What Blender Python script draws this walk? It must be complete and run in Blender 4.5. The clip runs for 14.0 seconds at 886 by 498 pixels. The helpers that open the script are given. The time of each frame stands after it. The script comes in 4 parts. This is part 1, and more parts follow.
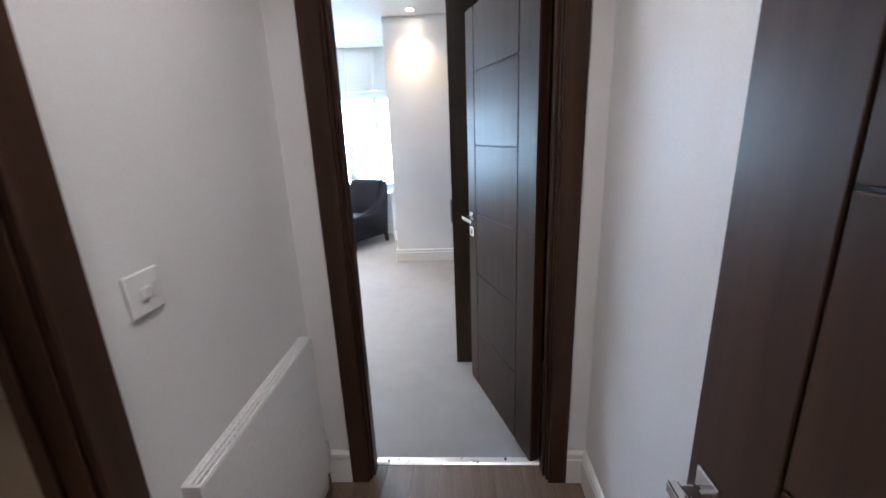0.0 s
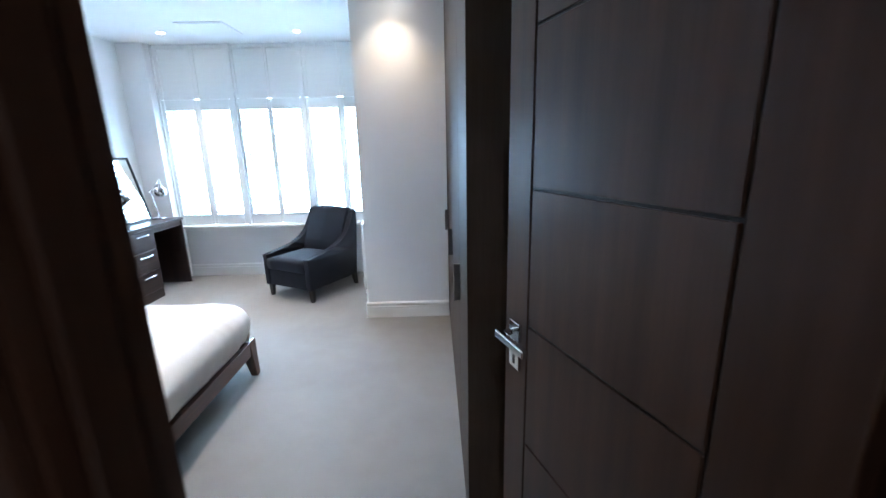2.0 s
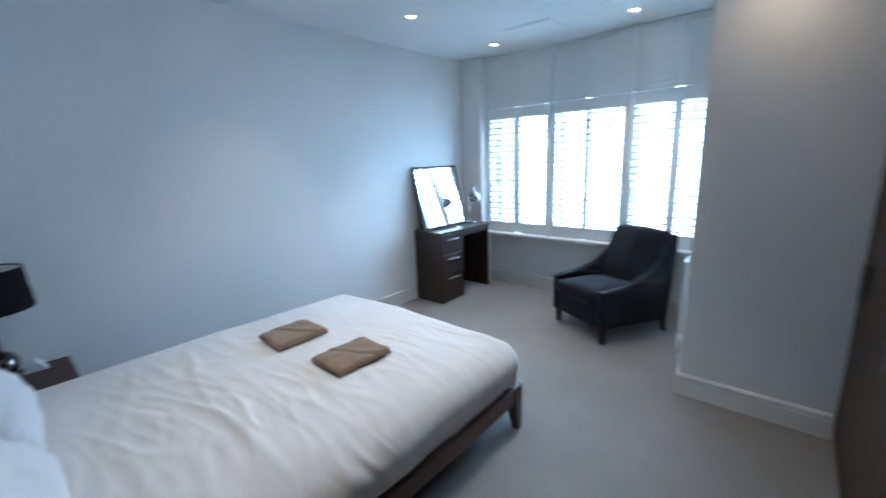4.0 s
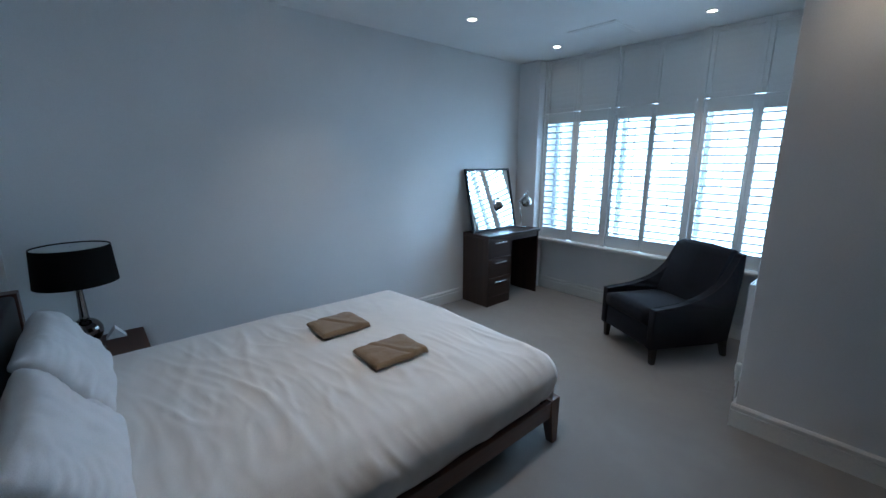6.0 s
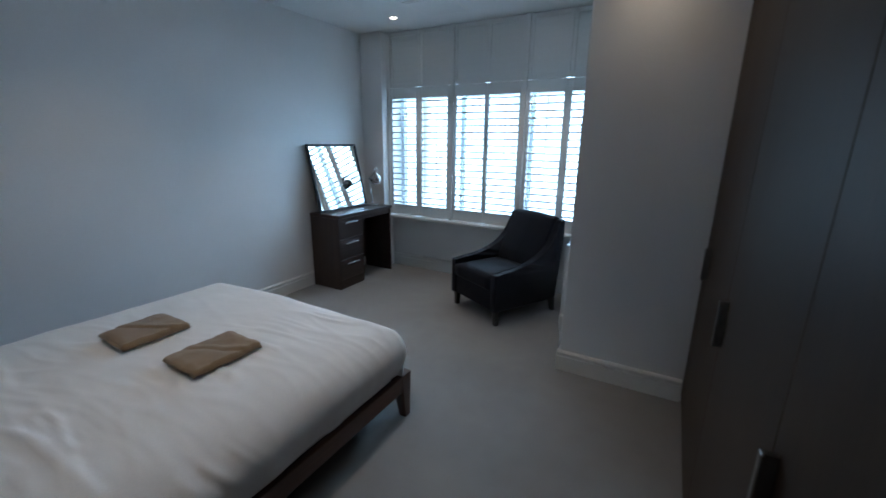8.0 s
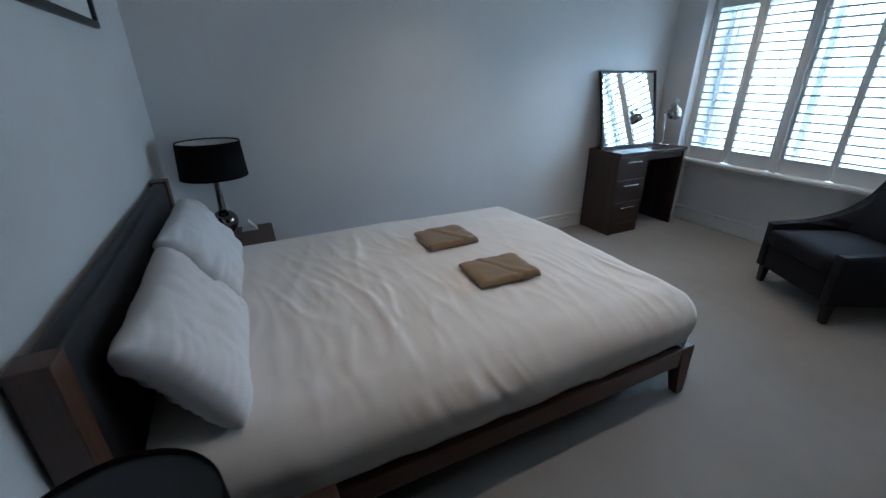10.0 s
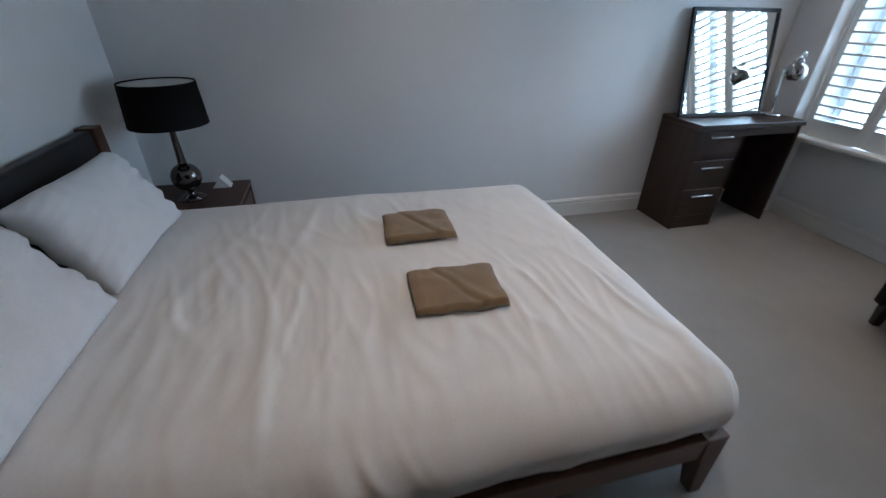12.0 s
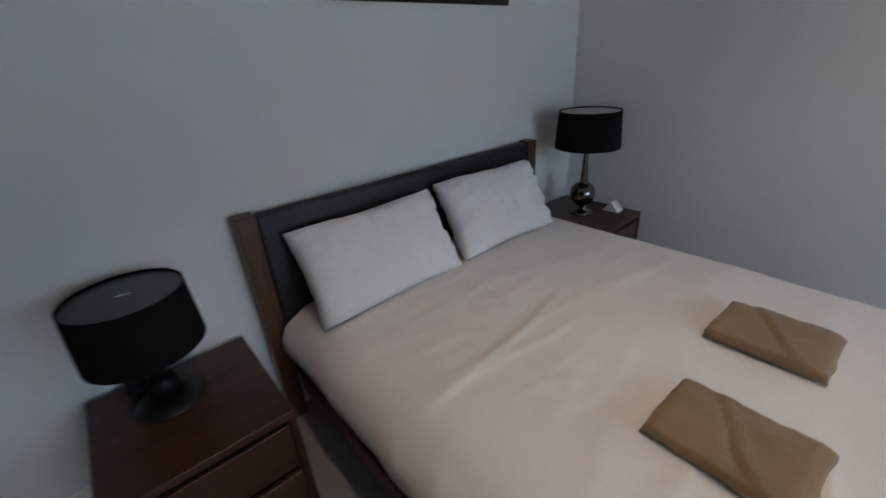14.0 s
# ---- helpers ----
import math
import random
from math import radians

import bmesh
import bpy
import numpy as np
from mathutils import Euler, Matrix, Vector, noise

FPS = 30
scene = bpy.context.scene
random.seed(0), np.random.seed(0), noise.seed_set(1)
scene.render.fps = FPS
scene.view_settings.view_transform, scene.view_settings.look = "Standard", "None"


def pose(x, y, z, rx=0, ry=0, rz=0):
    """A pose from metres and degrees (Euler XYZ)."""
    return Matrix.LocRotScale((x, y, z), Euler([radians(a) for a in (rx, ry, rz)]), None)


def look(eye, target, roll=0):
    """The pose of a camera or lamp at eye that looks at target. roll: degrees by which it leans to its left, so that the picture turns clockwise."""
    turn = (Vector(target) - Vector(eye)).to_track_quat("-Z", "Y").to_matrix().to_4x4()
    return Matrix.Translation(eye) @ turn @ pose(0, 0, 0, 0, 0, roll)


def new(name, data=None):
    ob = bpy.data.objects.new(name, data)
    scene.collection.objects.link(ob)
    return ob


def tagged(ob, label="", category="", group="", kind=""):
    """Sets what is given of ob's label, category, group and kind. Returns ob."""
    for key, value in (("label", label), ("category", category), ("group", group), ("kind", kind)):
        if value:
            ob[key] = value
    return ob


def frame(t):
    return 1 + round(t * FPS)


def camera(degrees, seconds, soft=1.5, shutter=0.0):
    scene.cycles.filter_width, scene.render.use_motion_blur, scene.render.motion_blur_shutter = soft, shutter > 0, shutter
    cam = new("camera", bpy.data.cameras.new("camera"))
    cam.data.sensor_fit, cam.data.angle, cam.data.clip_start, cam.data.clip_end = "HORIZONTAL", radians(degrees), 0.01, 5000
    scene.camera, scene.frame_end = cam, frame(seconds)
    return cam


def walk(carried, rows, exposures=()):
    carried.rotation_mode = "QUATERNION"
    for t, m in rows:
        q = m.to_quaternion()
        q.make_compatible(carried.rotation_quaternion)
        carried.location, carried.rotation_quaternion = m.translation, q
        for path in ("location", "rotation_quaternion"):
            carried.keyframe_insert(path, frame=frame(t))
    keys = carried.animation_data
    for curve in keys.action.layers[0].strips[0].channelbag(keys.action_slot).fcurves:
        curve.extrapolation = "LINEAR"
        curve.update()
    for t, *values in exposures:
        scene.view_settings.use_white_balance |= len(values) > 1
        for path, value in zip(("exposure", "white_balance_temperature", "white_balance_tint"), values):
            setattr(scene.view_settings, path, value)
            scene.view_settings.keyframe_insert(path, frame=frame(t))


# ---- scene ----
cam = camera(95.0, 14.0, 1.5, 0.35)
PATH = [
    (0, (-0.121, 0.812, 1.465), (-0.223, 2.733, 0.92), -2.3),
    (0.5, (-0.175, 1.056, 1.466), (-0.092, 2.953, 0.837), -2.0),
    (1, (-0.177, 1.434, 1.478), (-0.244, 3.343, 0.885), 0.3),
    (1.5, (-0.225, 1.725, 1.474), (-0.352, 3.656, 0.968), 1.5),
    (2, (-0.273, 2.005, 1.499), (-0.247, 3.946, 1.016), -1.3),
    (2.5, (-0.244, 2.294, 1.495), (-0.373, 4.241, 1.059), -1.2),
    (3, (-0.259, 2.528, 1.493), (-0.703, 4.414, 0.997), -1.9),
    (3.5, (-0.372, 2.702, 1.533), (-1.158, 4.492, 1.11), -3.3),
    (4, (-0.472, 2.724, 1.542), (-1.759, 4.194, 1.113), -2.1),
    (4.2, (-0.479, 2.729, 1.542), (-1.928, 4.049, 1.145), -1.5),
    (6.3, (-0.432, 2.759, 1.559), (-1.89, 4.059, 1.131), 0.4),
    (6.5, (-0.423, 2.78, 1.555), (-1.755, 4.207, 1.12), 0.5),
    (7, (-0.387, 2.838, 1.536), (-1.432, 4.482, 1.084), 0.8),
    (7.5, (-0.375, 2.885, 1.529), (-1.213, 4.63, 1.028), 1.5),
    (8, (-0.4, 2.906, 1.518), (-1.34, 4.595, 1.005), 0.7),
    (8.5, (-0.43, 2.89, 1.538), (-1.729, 4.305, 0.981), -1.7),
    (9, (-0.49, 2.817, 1.521), (-2.095, 3.84, 0.904), -2.1),
    (9.2, (-0.507, 2.788, 1.501), (-2.186, 3.648, 0.835), -1.7),
    (11.3, (-0.867, 3.258, 1.418), (-2.469, 4.021, 0.484), 2.0),
    (11.5, (-0.885, 3.353, 1.440), (-2.537, 3.969, 0.495), 2.2),
    (12, (-0.985, 3.512, 1.421), (-2.658, 3.938, 0.41), 1.0),
    (12.5, (-1.242, 3.619, 1.417), (-2.998, 3.801, 0.478), 3.3),
    (13, (-1.379, 3.659, 1.440), (-3.157, 3.360, 0.573), 1.4),
    (13.5, (-1.39, 3.809, 1.436), (-2.777, 2.727, 0.484), 1.8),
    (14, (-1.196, 3.929, 1.428), (-2.347, 2.538, 0.568), -3.7),
]
EXPOSURES = [
    (0, 2.36, 5950, 15), (1, 2.20, 5850, 15), (1.5, 2.1, 5700, 13), (2, 1.8, 5500, 12), (3, 1.3, 5350, 10), (4, 0.65, 5300, 10),
    (6.5, -0.33, 5350, 11), (7.5, -0.47, 5450, 11), (8.5, -0.45, 5650, 12), (9, -0.40, 5700, 12), (11.5, -0.20, 6000, 16), (12.5, -0.28, 6200, 19), (14, -0.30, 6700, 20),
]
walk(cam, [(t, look(eye, target, roll)) for t, eye, target, roll in PATH], EXPOSURES)

# ---- world and light ----
world = bpy.data.worlds.new("sky")
scene.world = world
world.use_nodes = True
wn = world.node_tree
sky = wn.nodes.new("ShaderNodeTexSky")
sky.sky_type = "NISHITA"
sky.sun_disc = False
sky.sun_elevation, sky.sun_rotation = radians(35), radians(160)
wn.nodes["Background"].inputs["Strength"].default_value = 0.1
wn.links.new(sky.outputs["Color"], wn.nodes["Background"].inputs["Color"])

sun = new("sun", bpy.data.lights.new("sun", "SUN"))
sun.data.energy, sun.data.angle, sun.data.color = 0.8, radians(15), (1.0, 0.96, 0.9)
sun.matrix_world = look((0, -10, 8), (0, 6, 0))

# unseen area lamp high outside the window, standing in for bright overcast sky
SKY_POWER = 5200.0
day = new("sky_light", bpy.data.lights.new("sky_light", "AREA"))
day.data.shape, day.data.size, day.data.size_y = "RECTANGLE", 13.0, 5.5
day.data.energy, day.data.color = SKY_POWER, (0.55, 0.79, 1.0)
day.matrix_world = look((-2.1, 13.0, 5.80), (-2.1, 6.0, 5.80))

DOWNLIGHT_POWER = 32.0
CEIL = 2.66


# ---- materials ----
def base_material(name, rough, metal=0.0):
    m = bpy.data.materials.new(name)
    m.use_nodes = True
    b = m.node_tree.nodes["Principled BSDF"]
    b.inputs["Roughness"].default_value = rough
    b.inputs["Metallic"].default_value = metal
    return m, m.node_tree, b


def noise_at(nt, scale, stretch=(1, 1, 1), detail=4.0, coords="Object"):
    tc = nt.nodes.new("ShaderNodeTexCoord")
    mp = nt.nodes.new("ShaderNodeMapping")
    mp.inputs["Scale"].default_value = stretch
    nz = nt.nodes.new("ShaderNodeTexNoise")
    nz.inputs["Scale"].default_value = scale
    nz.inputs["Detail"].default_value = detail
    nt.links.new(tc.outputs[coords], mp.inputs["Vector"])
    nt.links.new(mp.outputs["Vector"], nz.inputs["Vector"])
    return nz.outputs["Fac"]


def ramp(nt, fac, stops):
    r = nt.nodes.new("ShaderNodeValToRGB")
    els = r.color_ramp.elements
    while len(els) < len(stops):
        els.new(0.5)
    for e, (p, c) in zip(els, stops):
        e.position, e.color = p, (*c, 1)
    nt.links.new(fac, r.inputs["Fac"])
    return r.outputs["Color"]


def mix(nt, fac, a, b, how="MIX"):
    n = nt.nodes.new("ShaderNodeMix")
    n.data_type, n.blend_type = "RGBA", how
    if isinstance(fac, float):
        n.inputs["Factor"].default_value = fac
    else:
        nt.links.new(fac, n.inputs["Factor"])
    nt.links.new(a, n.inputs["A"])
    nt.links.new(b, n.inputs["B"])
    return n.outputs["Result"]


def add_bump(nt, b, height, strength, distance):
    n = nt.nodes.new("ShaderNodeBump")
    n.inputs["Strength"].default_value = strength
    n.inputs["Distance"].default_value = distance
    nt.links.new(height, n.inputs["Height"])
    nt.links.new(n.outputs["Normal"], b.inputs["Normal"])


def shade(c, k):
    return tuple(min(1.0, v * k) for v in c)


def paint(name, col, rough=0.6, fine=260.0, bump=0.12, vary=0.05):
    m, nt, b = base_material(name, rough)
    broad = noise_at(nt, 1.3, detail=3.0)
    grain = noise_at(nt, fine, detail=2.0)
    a = ramp(nt, broad, [(0.3, shade(col, 1 - vary)), (0.7, shade(col, 1 + vary * 0.5))])
    g = ramp(nt, grain, [(0.3, (0.94, 0.94, 0.94)), (0.7, (1, 1, 1))])
    nt.links.new(mix(nt, 1.0, a, g, "MULTIPLY"), b.inputs["Base Color"])
    add_bump(nt, b, grain, bump, 0.002)
    return m


def wood(name, dark, light, rough=0.4, axis="Z", coat=0.0, grain=26.0, pores=0.82):
    m, nt, b = base_material(name, rough)
    k = {"X": (0.06, 1, 1), "Y": (1, 0.06, 1), "Z": (1, 1, 0.06)}[axis]
    streak = noise_at(nt, grain, k, 6.0)
    pore = noise_at(nt, grain * 9, k, 3.0)
    broad = noise_at(nt, 2.0, k, 3.0)
    c = ramp(nt, streak, [(0.28, dark), (0.72, light)])
    p = ramp(nt, pore, [(0.3, (pores, pores * 0.98, pores * 0.96)), (0.55, (1, 1, 1))])
    w = ramp(nt, broad, [(0.3, (0.85, 0.84, 0.83)), (0.7, (1.08, 1.06, 1.04))])
    nt.links.new(mix(nt, 1.0, mix(nt, 1.0, c, p, "MULTIPLY"), w, "MULTIPLY"), b.inputs["Base Color"])
    rr = ramp(nt, streak, [(0.2, (rough * 0.94,) * 3), (0.8, (min(1, rough * 1.06),) * 3)])
    nt.links.new(rr, b.inputs["Roughness"])
    b.inputs["Coat Weight"].default_value = coat
    b.inputs["Coat Roughness"].default_value = 0.25
    add_bump(nt, b, pore, 0.12, 0.001)
    return m


def metal(name, col, rough):
    m, nt, b = base_material(name, rough, 1.0)
    b.inputs["Base Color"].default_value = (*col, 1)
    smudge = noise_at(nt, 30.0, detail=3.0)
    nt.links.new(ramp(nt, smudge, [(0.3, (rough * 0.7,) * 3), (0.8, (rough * 1.5,) * 3)]), b.inputs["Roughness"])
    return m


def cloth(name, col, scale=420.0, bump=0.4, rough=0.9, vary=0.1, sheen=0.2, deep=0.0015):
    m, nt, b = base_material(name, rough)
    broad = noise_at(nt, 5.0, detail=4.0)
    weave = noise_at(nt, scale, detail=2.0)
    a = ramp(nt, broad, [(0.3, shade(col, 1 - vary)), (0.7, shade(col, 1 + vary))])
    g = ramp(nt, weave, [(0.3, (0.82, 0.82, 0.82)), (0.7, (1, 1, 1))])
    nt.links.new(mix(nt, 1.0, a, g, "MULTIPLY"), b.inputs["Base Color"])
    b.inputs["Sheen Weight"].default_value = sheen
    add_bump(nt, b, weave, bump, deep)
    return m


def glow(name, col, strength):
    m = bpy.data.materials.new(name)
    m.use_nodes = True
    b = m.node_tree.nodes["Principled BSDF"]
    b.inputs["Base Color"].default_value = (*col, 1)
    b.inputs["Emission Color"].default_value = (*col, 1)
    b.inputs["Emission Strength"].default_value = strength
    return m


def clear_glass(name):
    m = bpy.data.materials.new(name)
    m.use_nodes = True
    nt = m.node_tree
    out = nt.nodes["Material Output"]
    tr, gl = nt.nodes.new("ShaderNodeBsdfTransparent"), nt.nodes.new("ShaderNodeBsdfGlossy")
    fr, mx = nt.nodes.new("ShaderNodeLayerWeight"), nt.nodes.new("ShaderNodeMixShader")
    steep, gloss = nt.nodes.new("ShaderNodeMath"), nt.nodes.new("ShaderNodeMath")
    steep.operation, steep.inputs[1].default_value = "POWER", 5.0
    gloss.operation, gloss.inputs[1].default_value, gloss.inputs[2].default_value = "MULTIPLY_ADD", 0.9, 0.04
    fr.inputs["Blend"].default_value = 0.5
    gl.inputs["Roughness"].default_value = 0.02
    tr.inputs["Color"].default_value = (0.94, 0.97, 0.96, 1)
    nt.links.new(fr.outputs["Facing"], steep.inputs[0])
    nt.links.new(steep.outputs[0], gloss.inputs[0])
    nt.links.new(gloss.outputs[0], mx.inputs[0])
    nt.links.new(tr.outputs[0], mx.inputs[1])
    nt.links.new(gl.outputs[0], mx.inputs[2])
    nt.links.new(mx.outputs[0], out.inputs["Surface"])
    return m


def carpet_material():
    m, nt, b = base_material("carpet_pile", 0.95)
    broad = noise_at(nt, 1.6, detail=5.0)
    patch = noise_at(nt, 9.0, detail=4.0)
    tuft = noise_at(nt, 330.0, detail=3.0)
    c = ramp(nt, broad, [(0.3, (0.285, 0.274, 0.260)), (0.7, (0.330, 0.320, 0.306))])
    p = ramp(nt, patch, [(0.3, (0.93, 0.93, 0.93)), (0.65, (1, 1, 1))])
    t = ramp(nt, tuft, [(0.3, (0.72, 0.72, 0.72)), (0.65, (1, 1, 1))])
    nt.links.new(mix(nt, 1.0, mix(nt, 1.0, c, p, "MULTIPLY"), t, "MULTIPLY"), b.inputs["Base Color"])
    b.inputs["Sheen Weight"].default_value = 0.22
    add_bump(nt, b, tuft, 0.7, 0.004)
    return m


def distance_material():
    """Pale hazy distance, glowing so that it lights the room: soft upright bands of a light facade under a bright sky.
    """
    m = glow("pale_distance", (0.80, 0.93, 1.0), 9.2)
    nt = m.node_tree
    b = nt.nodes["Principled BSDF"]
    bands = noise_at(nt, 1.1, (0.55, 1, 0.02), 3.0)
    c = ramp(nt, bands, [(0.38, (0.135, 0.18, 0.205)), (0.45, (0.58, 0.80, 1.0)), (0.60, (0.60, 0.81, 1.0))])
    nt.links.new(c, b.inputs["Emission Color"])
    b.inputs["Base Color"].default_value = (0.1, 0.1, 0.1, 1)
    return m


M_WALL = paint("wall_paint", (0.80, 0.795, 0.785))
M_CEIL = paint("ceiling_paint", (0.80, 0.80, 0.79), 0.8)
M_TRIM = paint("trim_gloss", (0.80, 0.79, 0.76), 0.3, 90.0, 0.04, 0.03)
M_SHUT = paint("shutter_paint", (0.80, 0.81, 0.79), 0.4, 120.0, 0.05, 0.03)
M_CARPET = carpet_material()
M_DOOR = wood("door_veneer", (0.032, 0.0155, 0.0090), (0.062, 0.031, 0.0185), 0.42, "Z", 0.06, 20.0, 0.9)
M_DOOR.node_tree.nodes["Principled BSDF"].inputs["Specular IOR Level"].default_value = 0.22
M_GROOVE = wood("door_groove", (0.012, 0.009, 0.007), (0.02, 0.015, 0.012), 0.6)
M_WARD = wood("wardrobe_veneer", (0.050, 0.033, 0.0225), (0.072, 0.049, 0.034), 0.5, "Z", 0.0, 18.0, 0.9)
M_WARD.node_tree.nodes["Principled BSDF"].inputs["Specular IOR Level"].default_value = 0.12
M_WALNUT = wood("walnut", (0.048, 0.0180, 0.0088), (0.120, 0.049, 0.0245), 0.40, "Y", 0.15)
M_WALNUTX = wood("walnut_cross", (0.048, 0.0180, 0.0088), (0.120, 0.049, 0.0245), 0.40, "X", 0.15)
M_WALNUTZ = wood("walnut_upright", (0.048, 0.0180, 0.0088), (0.120, 0.049, 0.0245), 0.40, "Z", 0.15)
M_STAND = wood("stand_walnut", (0.026, 0.0095, 0.005), (0.075, 0.028, 0.0145), 0.42, "Y", 0.1)
M_STANDX = wood("stand_walnut_cross", (0.026, 0.0095, 0.005), (0.075, 0.028, 0.0145), 0.42, "X", 0.1)
M_DESK = wood("desk_wenge", (0.026, 0.0145, 0.011), (0.054, 0.031, 0.023), 0.38, "Y", 0.05)
M_DESKZ = wood("desk_wenge_upright", (0.024, 0.0135, 0.0105), (0.047, 0.027, 0.020), 0.42, "Z", 0.05)
M_PLANK = wood("plank_oak", (0.11, 0.070, 0.045), (0.21, 0.145, 0.10), 0.45, "Y", 0.1, 14.0)
M_LEATHER = paint("black_leather", (0.011, 0.011, 0.012), 0.5, 340.0, 0.5, 0.2)
M_CHROME = metal("chrome", (0.82, 0.83, 0.85), 0.07)
M_STEEL = metal("brushed_steel", (0.22, 0.21, 0.20), 0.40)
M_ALU = metal("aluminium_strip", (0.80, 0.79, 0.76), 0.35)
M_NICKEL = metal("black_nickel", (0.16, 0.15, 0.15), 0.10)
M_LAMPHEAD = metal("smoked_chrome", (0.50, 0.49, 0.48), 0.10)
M_MIRROR = metal("mirror_silver", (0.92, 0.94, 0.94), 0.004)
M_BLACK = paint("black_satin", (0.012, 0.012, 0.013), 0.35, 150.0, 0.1, 0.2)
M_BLACK.node_tree.nodes["Principled BSDF"].inputs["Specular IOR Level"].default_value = 0.25
M_SHADE = cloth("shade_fabric", (0.0045, 0.0045, 0.005), 600.0, 0.25, 0.8, 0.15, 0.0)
M_DIFFUSER = paint("shade_diffuser", (0.55, 0.55, 0.54), 0.5, 80.0, 0.02, 0.04)
for m in (M_SHADE,):
    m.node_tree.nodes["Principled BSDF"].inputs["Specular IOR Level"].default_value = 0.15
M_CAP = paint("shade_cap", (0.014, 0.014, 0.015), 0.28, 150.0, 0.02, 0.1)
M_LINEN = cloth("bed_linen", (0.78, 0.755, 0.72), 500.0, 0.16, 0.85, 0.03, 0.15, 0.001)
M_PILLOW = cloth("pillow_cotton", (0.80, 0.79, 0.79), 500.0, 0.16, 0.85, 0.03, 0.15, 0.001)
M_TOWEL = cloth("towel_terry", (0.265, 0.172, 0.085), 300.0, 0.9, 0.95, 0.12, 0.3, 0.004)
M_CHAIR = cloth("chair_velvet", (0.0092, 0.0106, 0.0172), 500.0, 0.25, 0.8, 0.18, 0.03)
M_CHAIR.node_tree.nodes["Principled BSDF"].inputs["Specular IOR Level"].default_value = 0.25
M_PIPING = cloth("chair_piping", (0.010, 0.0105, 0.014), 500.0, 0.2, 0.8, 0.1, 0.03)
M_LEG = wood("chair_leg_wood", (0.010, 0.008, 0.007), (0.022, 0.017, 0.014), 0.4)
M_RAD = paint("radiator_enamel", (0.82, 0.82, 0.81), 0.3, 60.0, 0.02, 0.02)
M_PLASTIC = paint("white_plastic", (0.78, 0.78, 0.76), 0.35, 60.0, 0.02, 0.02)
M_PAPER = paint("white_card", (0.82, 0.82, 0.80), 0.7, 200.0, 0.05, 0.02)
M_PRINT = paint("print_grey", (0.33, 0.34, 0.35), 0.6, 14.0, 0.0, 0.35)
M_GLASS = clear_glass("window_glass")
M_UPVC = paint("window_frame_grey", (0.55, 0.58, 0.62), 0.4, 60.0, 0.02, 0.03)
M_LAMP = glow("downlight_glow", (1.0, 0.86, 0.66), 30.0)
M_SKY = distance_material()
M_TILE = paint("beige_tile", (0.45, 0.40, 0.33), 0.3, 30.0, 0.05, 0.1)


# ---- mesh helpers ----
def finish(bm, name, material, smooth=False):
    me = bpy.data.meshes.new(name)
    bmesh.ops.recalc_face_normals(bm, faces=bm.faces)
    bm.to_mesh(me)
    bm.free()
    me.materials.append(material)
    for p in me.polygons:
        p.use_smooth = smooth
    return me


def part(name, bm, material, parent=None, label="", smooth=False):
    me = bm if isinstance(bm, bpy.types.Mesh) else finish(bm, name, material, smooth)
    ob = new(name, me)
    if parent:
        ob.parent = parent
    return tagged(ob, label)


def thing(name, at, label, category, group="", turn=0.0):
    ob = new(name)
    ob.empty_display_size = 0.1
    ob.matrix_world = pose(*at, 0, 0, turn)
    return tagged(ob, label, category, group)


def structure(name, bm, material, label="", category="", smooth=False):
    return tagged(part(name, bm, material, None, label, smooth), label, category, "", "structure")


def add_box(bm, lo, hi, bevel=0.0, seg=2):
    made = bmesh.ops.create_cube(bm, size=1.0)["verts"]
    for v in made:
        v.co = Vector([(a + b) / 2 + c * (b - a) for a, b, c in zip(lo, hi, v.co)])
    if bevel > 0:
        edges = list({e for v in made for e in v.link_edges})
        bmesh.ops.bevel(bm, geom=edges, offset=bevel, segments=seg, profile=0.5, affect="EDGES")
    return bm


def box(lo, hi, bevel=0.0, seg=2):
    return add_box(bmesh.new(), lo, hi, bevel, seg)


def lathe(profile, n=32, at=(0, 0, 0), bm=None):
    """Turns a list of (radius, z) about the upright axis."""
    bm = bm or bmesh.new()
    rings = []
    for r, z in profile:
        if r < 1e-5:
            rings.append([bm.verts.new((at[0], at[1], at[2] + z))])
        else:
            rings.append([bm.verts.new((at[0] + r * math.cos(2 * math.pi * i / n), at[1] + r * math.sin(2 * math.pi * i / n), at[2] + z)) for i in range(n)])
    for a, b in zip(rings, rings[1:]):
        for i in range(n):
            j = (i + 1) % n
            if len(a) == 1 and len(b) == 1:
                continue
            if len(a) == 1:
                bm.faces.new((a[0], b[i], b[j]))
            elif len(b) == 1:
                bm.faces.new((a[i], b[0], a[j]))
            else:
                bm.faces.new((a[i], b[i], b[j], a[j]))
    return bm


def rod(points, r, n=10, bm=None):
    """A round bar along a chain of points."""
    bm = bm or bmesh.new()
    pts = [Vector(p) for p in points]
    rings = []
    for i, p in enumerate(pts):
        d = (pts[min(i + 1, len(pts) - 1)] - pts[max(i - 1, 0)]).normalized()
        u = d.orthogonal().normalized() if not rings else (u - d * u.dot(d)).normalized()
        w = d.cross(u)
        rings.append([bm.verts.new(p + r * (math.cos(2 * math.pi * k / n) * u + math.sin(2 * math.pi * k / n) * w)) for k in range(n)])
    for a, b in zip(rings, rings[1:]):
        for k in range(n):
            bm.faces.new((a[k], a[(k + 1) % n], b[(k + 1) % n], b[k]))
    bm.faces.new(rings[0][::-1])
    bm.faces.new(rings[-1])
    return bm


